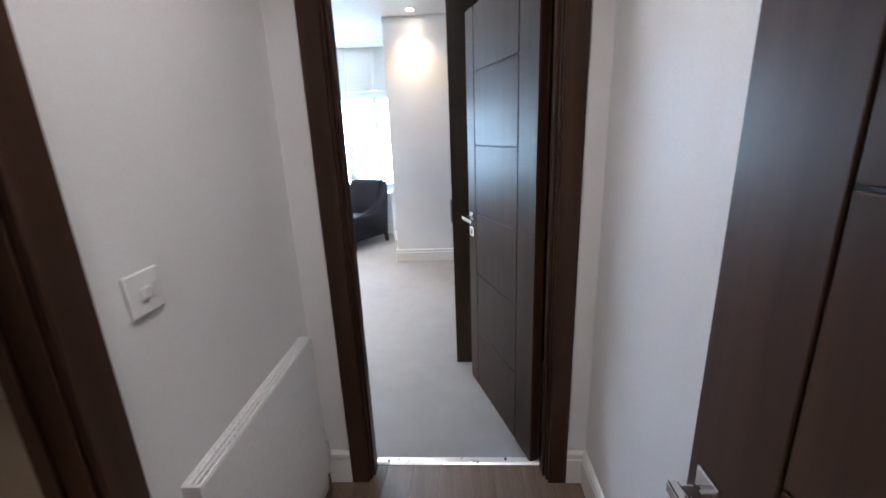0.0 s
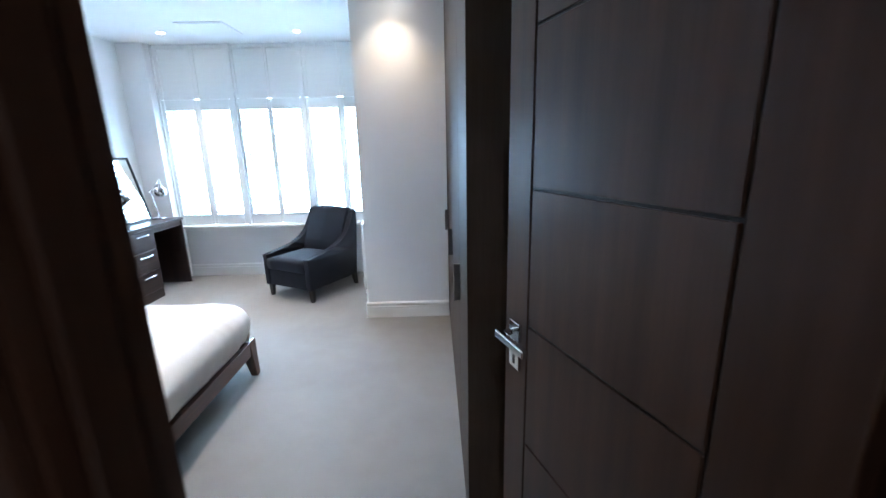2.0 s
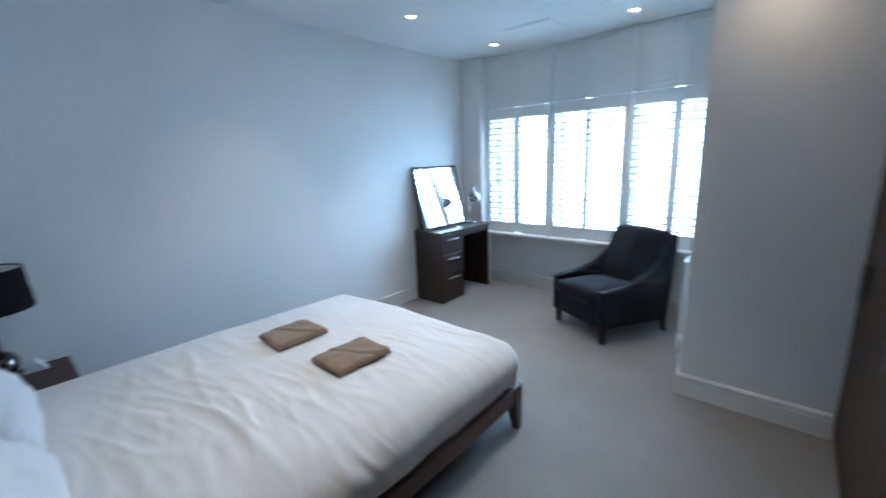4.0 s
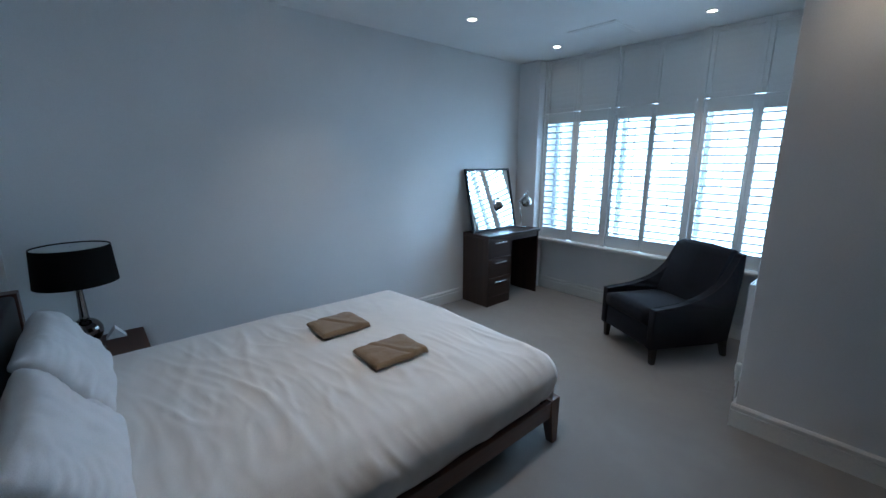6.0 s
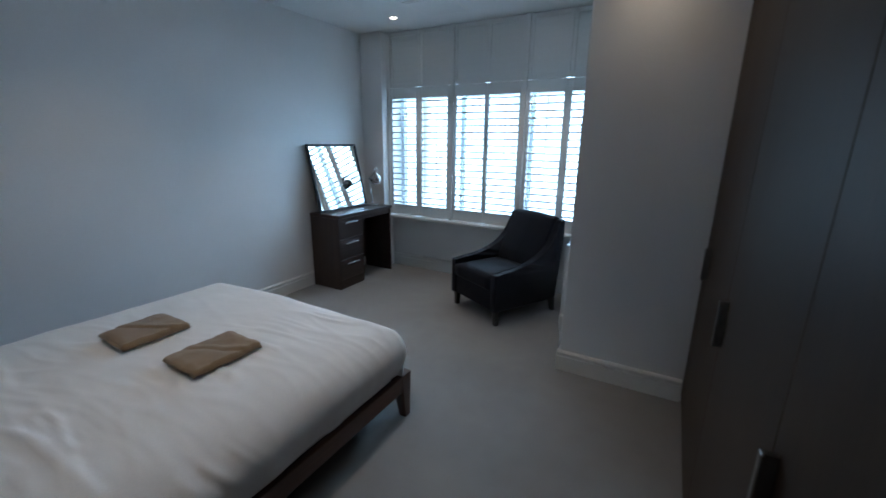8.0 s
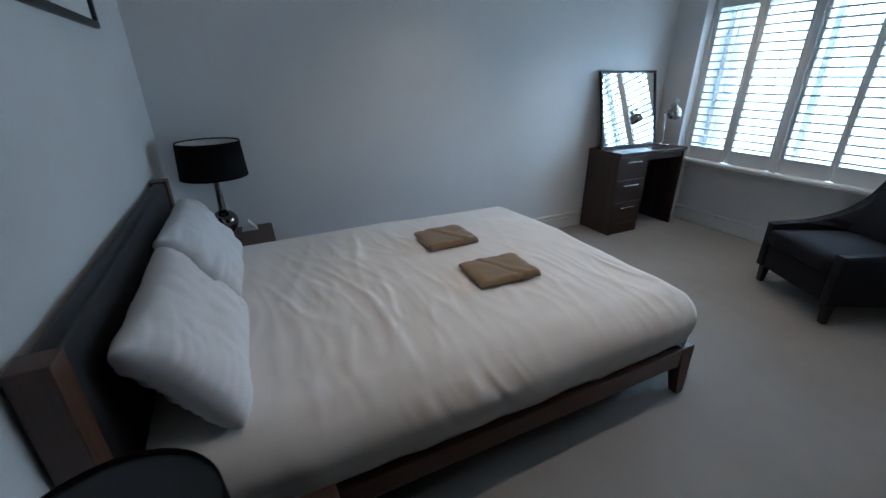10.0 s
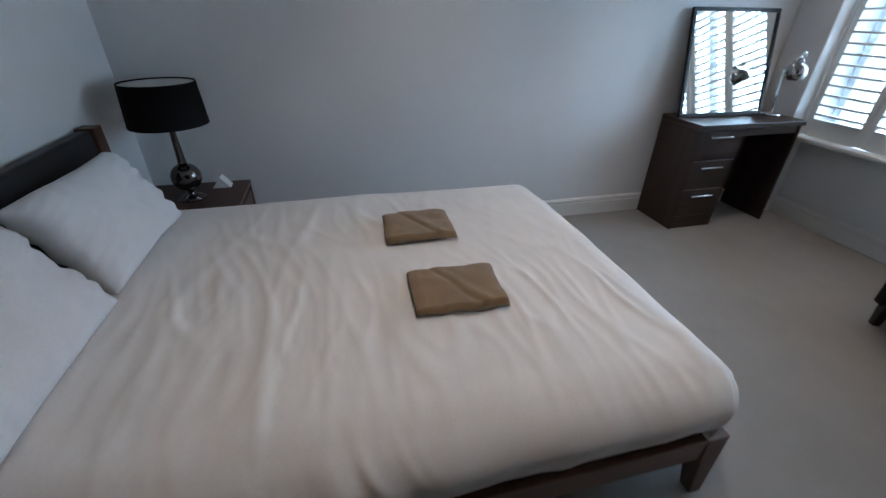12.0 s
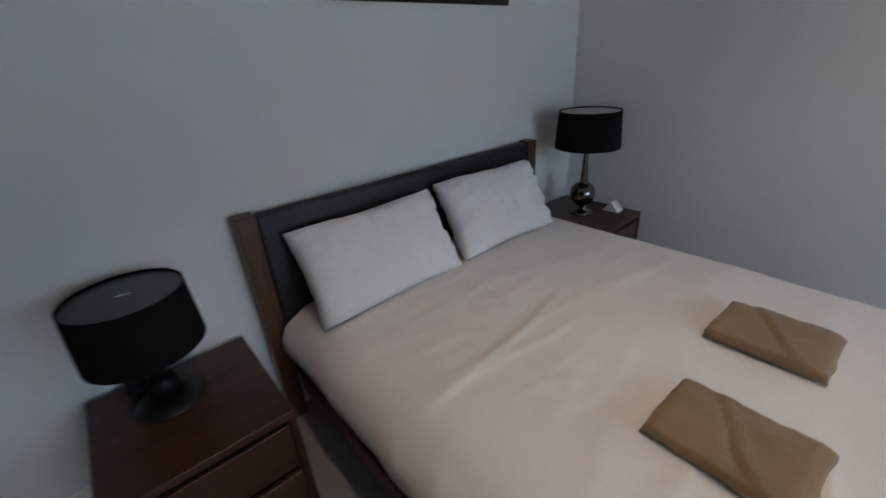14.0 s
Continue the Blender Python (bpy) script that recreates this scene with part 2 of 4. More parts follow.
def prism(outline, lo, hi, axis="x"):
    """Extrudes a closed outline of two coordinates along an axis."""
    bm = bmesh.new()
    def at(a, b, c):
        return {"x": (c, a, b), "y": (a, c, b), "z": (a, b, c)}[axis]
    f0 = [bm.verts.new(at(a, b, lo)) for a, b in outline]
    f1 = [bm.verts.new(at(a, b, hi)) for a, b in outline]
    bm.faces.new(f0[::-1])
    bm.faces.new(f1)
    for i in range(len(f0)):
        j = (i + 1) % len(f0)
        bm.faces.new((f0[i], f0[j], f1[j], f1[i]))
    return bm


def bevel_all(bm, w, seg=2):
    bmesh.ops.bevel(bm, geom=list(bm.edges), offset=w, segments=seg, profile=0.5, affect="EDGES")
    return bm


# ---- plan ----
XL, XR = -3.66, 0.44           # bedroom side walls
YH, YW = 2.37, 6.98            # bed-head wall, window wall
HALL_L, HALL_R, HALL_B = -0.752, 0.372, -1.2
YD = 2.255                     # hall face of the door wall
DOOR_L, DOOR_R, DOOR_H = -0.554, 0.209, 2.04
COL_X, COL_Y = -0.917, 5.505
WIN_L, WIN_R, SILL = -3.372, -0.92, 0.655

# ---- floors, walls, ceiling ----
floor = structure("floor", box((XL - 0.15, YH - 0.01, -0.15), (XR + 0.15, YW + 0.27, 0.0)), M_CARPET, "grey-beige cut pile carpet over the whole bedroom", "carpet")
hall_floor = structure("floor_hall", box((-2.4, HALL_B - 0.15, -0.15), (1.0, YH - 0.012, -0.014)), M_PLANK, "brown wood plank floor of the hallway", "wood floor")
structure("ceiling", box((XL - 0.15, YD - 0.05, CEIL), (XR + 0.15, YW + 0.27, CEIL + 0.15)), M_CEIL, "white painted bedroom ceiling", "ceiling")
structure("ceiling_hall", box((-2.4, HALL_B - 0.15, CEIL - 0.2), (1.0, YD - 0.001, CEIL)), M_CEIL, "white painted hallway ceiling", "ceiling")
structure("wall_west", box((XL - 0.15, YH - 0.115, 0), (XL, YW + 0.27, CEIL)), M_WALL, "plain pale painted wall beside the bed", "wall")
bm = box((XL, YD, 0), (DOOR_L - 0.03, YH, CEIL))
add_box(bm, (DOOR_R + 0.03, YD, 0), (XR + 0.15, YH, CEIL))
add_box(bm, (DOOR_L - 0.03, YD, DOOR_H + 0.03), (DOOR_R + 0.03, YH, CEIL))
structure("wall_south", bm, M_WALL, "pale painted wall behind the bed with a doorway", "wall")
structure("wall_east", box((XR, YH, 0), (XR + 0.15, YW + 0.27, CEIL)), M_WALL, "plain pale painted wall behind the wardrobe", "wall")
bm = box((XL, YW, 0), (XR, YW + 0.27, SILL - 0.03))
add_box(bm, (XL, YW, SILL - 0.03), (WIN_L, YW + 0.27, CEIL))
add_box(bm, (WIN_R, YW, SILL - 0.03), (XR, YW + 0.27, CEIL))
structure("wall_north", bm, M_WALL, "pale painted wall under and beside the window", "wall")
structure("wall_pier", box((COL_X, COL_Y, 0), (XR, YW, CEIL), 0.004, 1), M_WALL, "square pale painted pier between wardrobe and window", "pier")
structure("wall_boxing", box((XL, 6.790, 0), (WIN_L, YW, CEIL), 0.004, 1), M_WALL, "pale painted pipe boxing in the corner by the window", "boxing")

# hallway shell
LO, LI, HT = 0.62, 1.328, 0.085           # side doorway in the hall's left wall
bm = box((HALL_L - HT, LI + 0.03, 0), (HALL_L, YD, CEIL - 0.2))
add_box(bm, (HALL_L - HT, HALL_B, 0), (HALL_L, LO - 0.03, CEIL - 0.2))
add_box(bm, (HALL_L - HT, LO - 0.03, DOOR_H + 0.03), (HALL_L, LI + 0.03, CEIL - 0.2))
structure("wall_hall_west", bm, M_WALL, "pale painted hallway wall with a side doorway", "wall")
structure("wall_hall_east", box((HALL_R, HALL_B, 0), (HALL_R + 0.12, YD, CEIL - 0.2)), M_WALL, "pale painted hallway wall", "wall")
structure("wall_hall_south", box((-2.4, HALL_B - 0.12, 0), (1.0, HALL_B, CEIL - 0.2)), M_WALL, "pale painted end wall of the hallway", "wall")
bm = box((-2.4, HALL_B, 0), (-2.28, YD, CEIL - 0.2))
add_box(bm, (-2.28, YD - 0.12, 0), (HALL_L - HT, YD - 0.002, CEIL - 0.2))
structure("wall_side_room", bm, M_TILE, "beige tiled walls of the side room", "wall")


# ---- skirting ----
def skirting(name, a, b, normal, h=0.145):
    """Moulded skirting from a to b on the floor, proud of the wall along normal."""
    a, b, n = Vector((*a, 0)), Vector((*b, 0)), Vector((*normal, 0))
    outline = [(0, 0), (0.018, 0), (0.018, h - 0.042), (0.0125, h - 0.038), (0.0125, h - 0.026), (0.0195, h - 0.022), (0.0195, h - 0.012), (0.013, h - 0.004), (0.008, h), (0, h)]
    bm = bmesh.new()
    ends = []
    for p in (a, b):
        ends.append([bm.verts.new(p + n * d + Vector((0, 0, z))) for d, z in outline])
    for i in range(len(outline)):
        j = (i + 1) % len(outline)
        bm.faces.new((ends[0][i], ends[0][j], ends[1][j], ends[1][i]))
    bm.faces.new(ends[0])
    bm.faces.new(ends[1][::-1])
    return structure(name, bm, M_TRIM, "white gloss moulded skirting board", "skirting")


skirting("baseboard_west", (XL, YH), (XL, 6.790), (1, 0))
skirting("baseboard_south", (XL + 0.018, YH), (DOOR_L - 0.09, YH), (0, 1))
skirting("baseboard_north", (WIN_L, YW), (COL_X, YW), (0, -1))
skirting("baseboard_boxing", (XL, 6.790), (WIN_L + 0.018, 6.790), (0, -1))
skirting("baseboard_pier_front", (COL_X - 0.018, COL_Y), (-0.185, COL_Y), (0, -1))
skirting("baseboard_pier_side", (COL_X, COL_Y), (COL_X, YW), (-1, 0))
skirting("baseboard_hall_west", (HALL_L, LI + 0.10), (HALL_L, YD), (1, 0), 0.16)
skirting("baseboard_hall_north_left", (HALL_L, YD), (DOOR_L - 0.083, YD), (0, -1), 0.16)
skirting("baseboard_hall_north_right", (DOOR_R + 0.083, YD), (HALL_R, YD), (0, -1), 0.16)
skirting("baseboard_hall_east", (HALL_R, HALL_B), (HALL_R, YD), (-1, 0), 0.16)


# ---- doors ----
def door_frame(name, lo, hi, y0, y1, axis="y"):
    """Dark lining, stops and architraves round an opening from lo to hi through a wall y0..y1."""
    ob = thing(name, (0, 0, 0), "dark-stained wooden door frame with flat architraves", "door frame")
    ob["kind"] = "structure"

    def bar(n, a, b, bev=0.003):
        if axis == "x":
            a, b = (a[1], a[0], a[2]), (b[1], b[0], b[2])
        part(n, box(a, b, bev, 1), M_DOOR, ob)
    z0 = -0.012
    for s, e in ((lo - 0.03, lo), (hi, hi + 0.03)):
        bar("lining", (s, y0, z0), (e, y1, DOOR_H + 0.03), 0)
    bar("lining", (lo - 0.03, y0, DOOR_H + 0.0005), (hi + 0.03, y1, DOOR_H + 0.03), 0)
    bar("stop", (lo, y0 + 0.02, z0), (lo + 0.012, y1 - 0.045, DOOR_H))
    bar("stop", (hi - 0.012, y0 + 0.02, z0), (hi, y1 - 0.045, DOOR_H))
    for ya, yb in ((y0 - 0.018, y0), (y1, y1 + 0.018)):
        bar("architrave", (lo - 0.083, ya, z0), (lo - 0.008, yb, DOOR_H + 0.083))
        bar("architrave", (hi + 0.008, ya, z0), (hi + 0.083, yb, DOOR_H + 0.083))
        bar("architrave", (lo - 0.008, ya, DOOR_H + 0.008), (hi + 0.008, yb, DOOR_H + 0.083))
    return ob


def lever(parent, x, y, z, side, toward):
    """Square rose, lever and keyhole plate on the face y; side: which way the face looks; toward: which way the lever points."""
    h = part("handle", box((x - 0.026, min(y, y + side * 0.009), z - 0.026), (x + 0.026, max(y, y + side * 0.009), z + 0.026), 0.002, 1), M_CHROME, parent, "chrome lever handle")
    bm = rod([(x, y + side * 0.008, z), (x, y + side * 0.05, z)], 0.009)
    ya, yb = sorted((y + side * 0.043, y + side * 0.060))
    xa, xb = sorted((x - toward * 0.012, x + toward * 0.125))
    add_box(bm, (xa, ya, z - 0.010), (xb, yb, z + 0.010), 0.003, 2)
    part("lever", bm, M_CHROME, h)
    ya, yb = sorted((y, y + side * 0.008))
    part("keyhole_plate", box((x - 0.026, ya, z - 0.108), (x + 0.026, yb, z - 0.056), 0.002, 1), M_CHROME, h)
    part("key_slot", box((x - 0.004, min(ya, y + side * 0.0095), z - 0.094), (x + 0.004, max(yb, y + side * 0.0095), z - 0.070)), M_BLACK, h)


def panel_door(name, hinge, turn, width, label, levers=True, lock_stile=0.109, handle_z=1.018):
    """A leaf along local +x from its hinge, with inlaid grooves that part it into stiles and panels."""
    d = thing(name, (*hinge, 0.006), label, "door", "", turn)
    t = 0.044
    part("core", box((0.004, 0.006, 0), (width - 0.004, t - 0.006, DOOR_H - 0.012)), M_GROOVE, d)
    sh_, sf, gap, zs = 0.155, lock_stile, 0.0032, [0.0, 0.365, 0.708, 1.052, 1.397, 1.741, DOOR_H - 0.010]
    for f0, f1 in ((0, 0.0065), (t - 0.0065, t)):
        for a, b in ((0, sh_ - gap), (width - sf + gap, width)):
            part("stile", box((a, f0, 0), (b, f1, zs[-1]), 0.0012, 1), M_DOOR, d)
        for a, b in zip(zs, zs[1:]):
            part("panel", box((sh_ + gap, f0, a + gap), (width - sf - gap, f1, b - gap), 0.0012, 1), M_DOOR, d)
    part("edge_strip", box((width - 0.004, 0.0065, 0), (width, t - 0.0065, zs[-1])), M_DOOR, d)
    part("edge_strip", box((0, 0.0065, 0), (0.004, t - 0.0065, zs[-1])), M_DOOR, d)
    if levers:
        lever(d, width - 0.058, t, handle_z, 1, -1)
        lever(d, width - 0.058, 0, handle_z, -1, -1)
    return d


door_frame("door_frame_1", DOOR_L, DOOR_R, YD, YH)
panel_door("door_1", (0.197, 2.362), 109.0, 0.745, "dark walnut panelled bedroom door standing open with chrome lever")
door_frame("door_frame_2", LO, LI, HALL_L - HT, HALL_L, "x")
panel_door("door_2", (0.282, 0.615), 90.0, 0.755, "dark walnut panelled hallway door standing open along the wall", lock_stile=0.165, handle_z=0.93)
tagged(part("threshold_strip", prism([(2.335, 0), (2.345, 0.006), (2.372, 0.006), (2.382, 0)], DOOR_L, DOOR_R, "x"), M_ALU), "pale metal threshold strip between carpet and planks", "threshold", "", "structure")


# ---- window: frame, panes, shutters ----
win = thing("window_1", (0, 0, 0), "wide bright window with white plantation shutters", "window")
win["kind"] = "structure"
y0, y1 = 7.15, 7.21
for x in (WIN_L + 0.03, -2.53, -1.74, WIN_R - 0.03):
    part("window_frame", box((x - 0.024, y0, SILL), (x + 0.024, y1, CEIL), 0.004, 1), M_UPVC, win)
for z in (SILL + 0.035, 2.03, CEIL - 0.035):
    part("window_frame", box((WIN_L, y0 + 0.004, z - 0.035), (WIN_R, y1 - 0.004, z + 0.035), 0.004, 1), M_UPVC, win)
for a, b in ((WIN_L + 0.065, -2.565), (-2.495, -1.775), (-1.705, WIN_R - 0.065)):
    for c, d in ((SILL + 0.07, 1.995), (2.065, CEIL - 0.07)):
        pane = part("pane", box((a - 0.01, 7.176, c), (b + 0.01, 7.182, d)), M_GLASS, win)
        pane.visible_shadow = False
# glowing sheet added as the sky; much of the room's daylight comes from it
sky_sheet = structure("backdrop", box((-30, 24.0, -5), (26, 24.1, 16)), M_SKY, "glowing backdrop sheet for the bright overcast sky beyond the window", "sky")
part("window_sill", box((WIN_L + 0.001, 6.835, SILL - 0.032), (COL_X, 7.13, SILL - 0.002), 0.008, 2), M_TRIM, win, "white painted window board")

SY0, SY1 = 6.900, 6.936         # shutter panels
sh = thing("plantation_shutters", (0, 0, SILL), "white plantation shutters, lower louvres open, upper closed", "shutters")
TIERS = ((0.004, 1.435, True), (1.436, 2.003, False))
posts = (-3.374, -2.531, -1.747, WIN_R - 0.002)
def bar(n, lo, hi, bev=0.003):
    return part(n, box(lo, hi, bev, 1), M_SHUT, sh)
bar("outer_frame", (WIN_L + 0.001, 6.885, 0), (WIN_L + 0.020, YW, 2.004))
bar("outer_frame", (WIN_R - 0.03, 6.870, 0), (WIN_R + 0.002, YW, 2.004))
for x in posts[1:3]:
    bar("post", (x - 0.022, 6.875, 0), (x + 0.022, 6.96, 2.004))

def louvre_mesh(length, width, thick):
    bm = bmesh.new()
    section = [(-0.5, -0.42), (-0.47, -0.5), (-0.1, -0.5), (0.5, -0.15), (0.5, 0.15), (-0.1, 0.5), (-0.47, 0.5), (-0.5, 0.42)]
    n = len(section)
    ends = []
    for x in (0, length):
        ends.append([bm.verts.new((x, width * a, thick * b)) for a, b in section])
    for i in range(n):
        j = (i + 1) % n
        bm.faces.new((ends[0][i], ends[0][j], ends[1][j], ends[1][i]))
    bm.faces.new(ends[0])
    bm.faces.new(ends[1][::-1])
    return finish(bm, "louvre", M_SHUT, False)

LEN = 0.318
L_MESH, L_SHUT = louvre_mesh(LEN, 0.064, 0.0140), louvre_mesh(LEN, 0.0600, 0.006)
for k in range(3):
    a, b = posts[k] + 0.022, posts[k + 1] - 0.022
    half = (a + b) / 2
    for lo, hi in ((a + 0.002, half - 0.001), (half + 0.001, b - 0.002)):
        for z0, z1, is_open in TIERS:
            name = "shutter_panel"
            st = (hi - lo - LEN) / 2
            bot, top = (0.122, 0.115) if is_open else (0.044, 0.045)
            bm = box((lo, SY0, z0 + 0.003), (lo + st, SY1, z1 - 0.003), 0.003, 1)
            add_box(bm, (hi - st, SY0, z0 + 0.003), (hi, SY1, z1 - 0.003), 0.003, 1)
            add_box(bm, (lo + st, SY0 + 0.001, z0 - 0.002), (hi - st, SY1 - 0.001, z0 + bot), 0.002, 1)
            add_box(bm, (lo + st, SY0 + 0.001, z1 - top), (hi - st, SY1 - 0.001, z1 - 0.003), 0.003, 1)
            panel = part(name, bm, M_SHUT, sh)
            n = 18 if is_open else 8
            za, zb = z0 + bot, z1 - top
            pitch = (zb - za) / n
            for i in range(n):
                o = part("louvre", L_MESH if is_open else L_SHUT, M_SHUT, panel)
                o.location = (lo + st, (SY0 + SY1) / 2, za + (i + 0.5) * pitch)
                o.rotation_euler = (radians(0 if is_open else -90), 0, 0)
            if is_open:
                part("tilt_rod", box(((lo + hi) / 2 - 0.004, SY1 + 0.022, za + 0.02), ((lo + hi) / 2 + 0.004, SY1 + 0.030, zb - 0.02), 0.001, 1), M_SHUT, panel)


# ---- ceiling fittings ----
def downlight(x, y, z=CEIL, power=DOWNLIGHT_POWER, group="bedroom downlights", beam=74, tone=(1.0, 0.81, 0.61)):
    d = thing("downlight", (x, y, z), "small round recessed ceiling downlight, switched on", "downlight", group)
    part("bezel", lathe([(0.030, -0.001), (0.034, -0.004), (0.043, -0.004), (0.045, -0.0005), (0.030, -0.0005)], 28), M_TRIM, d, smooth=True)
    part("bulb", lathe([(0.0, -0.0015), (0.030, -0.0015)], 28), M_LAMP, d, "glowing lamp face")
    l = bpy.data.lights.new("downlight_beam", "SPOT")
    l.energy, l.color, l.spot_size, l.spot_blend, l.shadow_soft_size = power, tone, radians(beam), 0.8 if beam < 100 else 1.0, 0.025
    ob = new("downlight_beam", l)
    ob.parent = d
    ob.matrix_local = pose(0, 0, -0.008)
    return d


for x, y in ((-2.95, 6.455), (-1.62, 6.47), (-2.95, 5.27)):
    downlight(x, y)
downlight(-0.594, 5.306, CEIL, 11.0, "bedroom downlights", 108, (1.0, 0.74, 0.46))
# three unseen fittings near the same grid, added for warm light on the bed
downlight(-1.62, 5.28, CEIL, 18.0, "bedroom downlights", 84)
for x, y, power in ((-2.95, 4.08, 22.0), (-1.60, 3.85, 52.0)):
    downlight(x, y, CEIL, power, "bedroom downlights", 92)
hatch = thing("ceiling_hatch", (-2.40, 6.33, CEIL), "square white ceiling access panel, flush with the ceiling", "access panel")
part("rim", box((-0.22, -0.22, -0.008), (0.22, 0.22, 0.0), 0.003, 1), M_TRIM, hatch)
part("flap", box((-0.198, -0.198, -0.013), (0.198, 0.198, -0.0085), 0.002, 1), M_CEIL, hatch)


# ---- wardrobe ----
ward = thing("wardrobe", (-0.18, 3.206, 0), "built-in dark brown satin wardrobe with vertical brushed steel pulls", "wardrobe")
WL = COL_Y - 0.004 - 3.206
part("body", box((0.022, 0.02, 0.0), (0.612, WL, CEIL - 0.004)), M_GROOVE, ward)
part("end_panel", box((-0.004, 0.0, 0.0), (0.614, 0.019, CEIL - 0.003), 0.0015, 1), M_WARD, ward)
part("plinth", box((0.012, 0.02, 0.0), (0.0215, WL, 0.06)), M_WARD, ward)
seams = (0.021, 0.515, 1.300, 2.105, WL)
for i, (a, b) in enumerate(zip(seams, seams[1:])):
    leaf = part("door_leaf", box((0.0, a + 0.0015, 0.062), (0.021, b - 0.0015, CEIL - 0.006), 0.0012, 1), M_WARD, ward)
    if i < 3:
        bm = box((-0.026, b - 0.046, 0.850), (0.0005, b - 0.034, 1.015), 0.002, 1)
        add_box(bm, (-0.028, b - 0.054, 0.850), (-0.022, b - 0.033, 1.015), 0.002, 1)
        part("pull_handle", bm, M_STEEL, leaf, "brushed steel channel handle")


# ---- radiators ----
def radiator(name, at, turn, length, z0, z1, label):
    """A flat double-panel radiator along local +x, its back at local y = 0, with a slotted top."""
    r = thing(name, (*at, 0), label, "radiator", "", turn)
    for ya, yb, nm in ((0.020, 0.030, "back_panel"), (0.052, 0.064, "front_panel")):
        bm = box((0, ya, z0), (length, yb, z1), 0.005, 2)
        part(nm, bm, M_RAD, r)
    for x in (0.0, length - 0.004):
        part("side_cover", box((x, 0.019, z0 + 0.01), (x + 0.004, 0.063, z1 + 0.003), 0.001, 1), M_RAD, r)
    top = part("top_grille", box((0.004, 0.020, z1 + 0.0005), (length - 0.004, 0.025, z1 + 0.004)), M_RAD, r)
    for y in (0.035, 0.047, 0.060):
        part("grille_bar", box((0.004, y - 0.003, z1 + 0.0005), (length - 0.004, y + 0.003, z1 + 0.004)), M_RAD, top)
    m = int(length / 0.022)
    for i in range(m + 1):
        x = 0.006 + i * (length - 0.012) / m
        part("grille_fin", box((x - 0.0018, 0.025, z1 - 0.004), (x + 0.0018, 0.060, z1 + 0.003)), M_RAD, top)
    for x in (0.12, length - 0.12):
        part("bracket", box((x - 0.015, 0.0, z0 + 0.08), (x + 0.015, 0.021, z1 - 0.08)), M_RAD, r)
    part("valve", lathe([(0.0, 0), (0.014, 0), (0.014, 0.05), (0.019, 0.052), (0.019, 0.10), (0.012, 0.112), (0, 0.112)], 16, (-0.035, 0.042, z0 + 0.0)), M_PLASTIC, r, "white thermostatic valve", True)
    part("pipe", rod([(-0.035, 0.042, 0.0), (-0.035, 0.042, z0 + 0.02), (0.012, 0.042, z0 + 0.03)], 0.0075), M_CHROME, r, smooth=True)
    return r


radiator("radiator", (HALL_L, 2.135), -90.0, 0.66, 0.16, 0.765, "white double panel radiator on the hallway wall")
radiator("radiator", (COL_X, 5.70), 90.0, 0.90, 0.22, 0.83, "white double panel radiator on the pier beside the armchair")

spur = thing("switched_socket", (HALL_L, 1.527, 1.19), "white plastic fused switch plate on the hallway wall", "switch")
part("plate", box((0, -0.043, -0.043), (0.009, 0.043, 0.043), 0.003, 2), M_PLASTIC, spur)
part("rocker", box((0.0085, -0.013, -0.012), (0.014, 0.008, 0.012), 0.002, 1), M_PLASTIC, spur)
part("fuse_holder", box((0.0085, 0.014, -0.016), (0.011, 0.030, 0.016), 0.001, 1), M_PLASTIC, spur)


# ---- bed ----
def cushion(w, d, h, nx=28, ny=20, pinch=0.5, wrinkle=0.006, seed=0.0, corner=0.10):
    """A soft pillow lying in its own x-y plane, centred, thickest in the middle, with pulled-out corners."""
    bm = bmesh.new()
    for side in (1, -1):
        grid = []
        for j in range(ny + 1):
            row = []
            for i in range(nx + 1):
                u, v = 2 * i / nx - 1, 2 * j / ny - 1
                full = max(0.0, (1 - abs(u) ** 4.0) * (1 - abs(v) ** 4.0)) ** pinch
                px = u * w / 2 * (1 - corner * (1 - abs(v) ** 2) * abs(u) ** 4 * 0.5)
                py = v * d / 2 * (1 - corner * (1 - abs(u) ** 2) * abs(v) ** 4 * 0.5) + 0.006 * noise.noise((px * 6, v * 1.5, seed + 5))
                n = 1.3 * noise.noise((px * 5 + seed, py * 6, seed)) + 0.6 * noise.noise((px * 16, py * 11 + seed, 3.1)) + 0.7 * (0.3 - abs(noise.noise((px * 9 + py * 5, py * 7 - px * 3, seed + 2.0))))
                edge = (noise.noise((px * 3 + seed * 2, py * 34 + px * 9, 1.7)) * abs(u) ** 2.2) * 1.6
                row.append(bm.verts.new((px, py, side * full * h / 2 + (n * wrinkle + edge * wrinkle * 1.3) * full ** 0.5)))
            grid.append(row)
        for j in range(ny):
            for i in range(nx):
                bm.faces.new((grid[j][i], grid[j][i + 1], grid[j + 1][i + 1], grid[j + 1][i]))
    bmesh.ops.remove_doubles(bm, verts=bm.verts, dist=0.0005)
    return bm


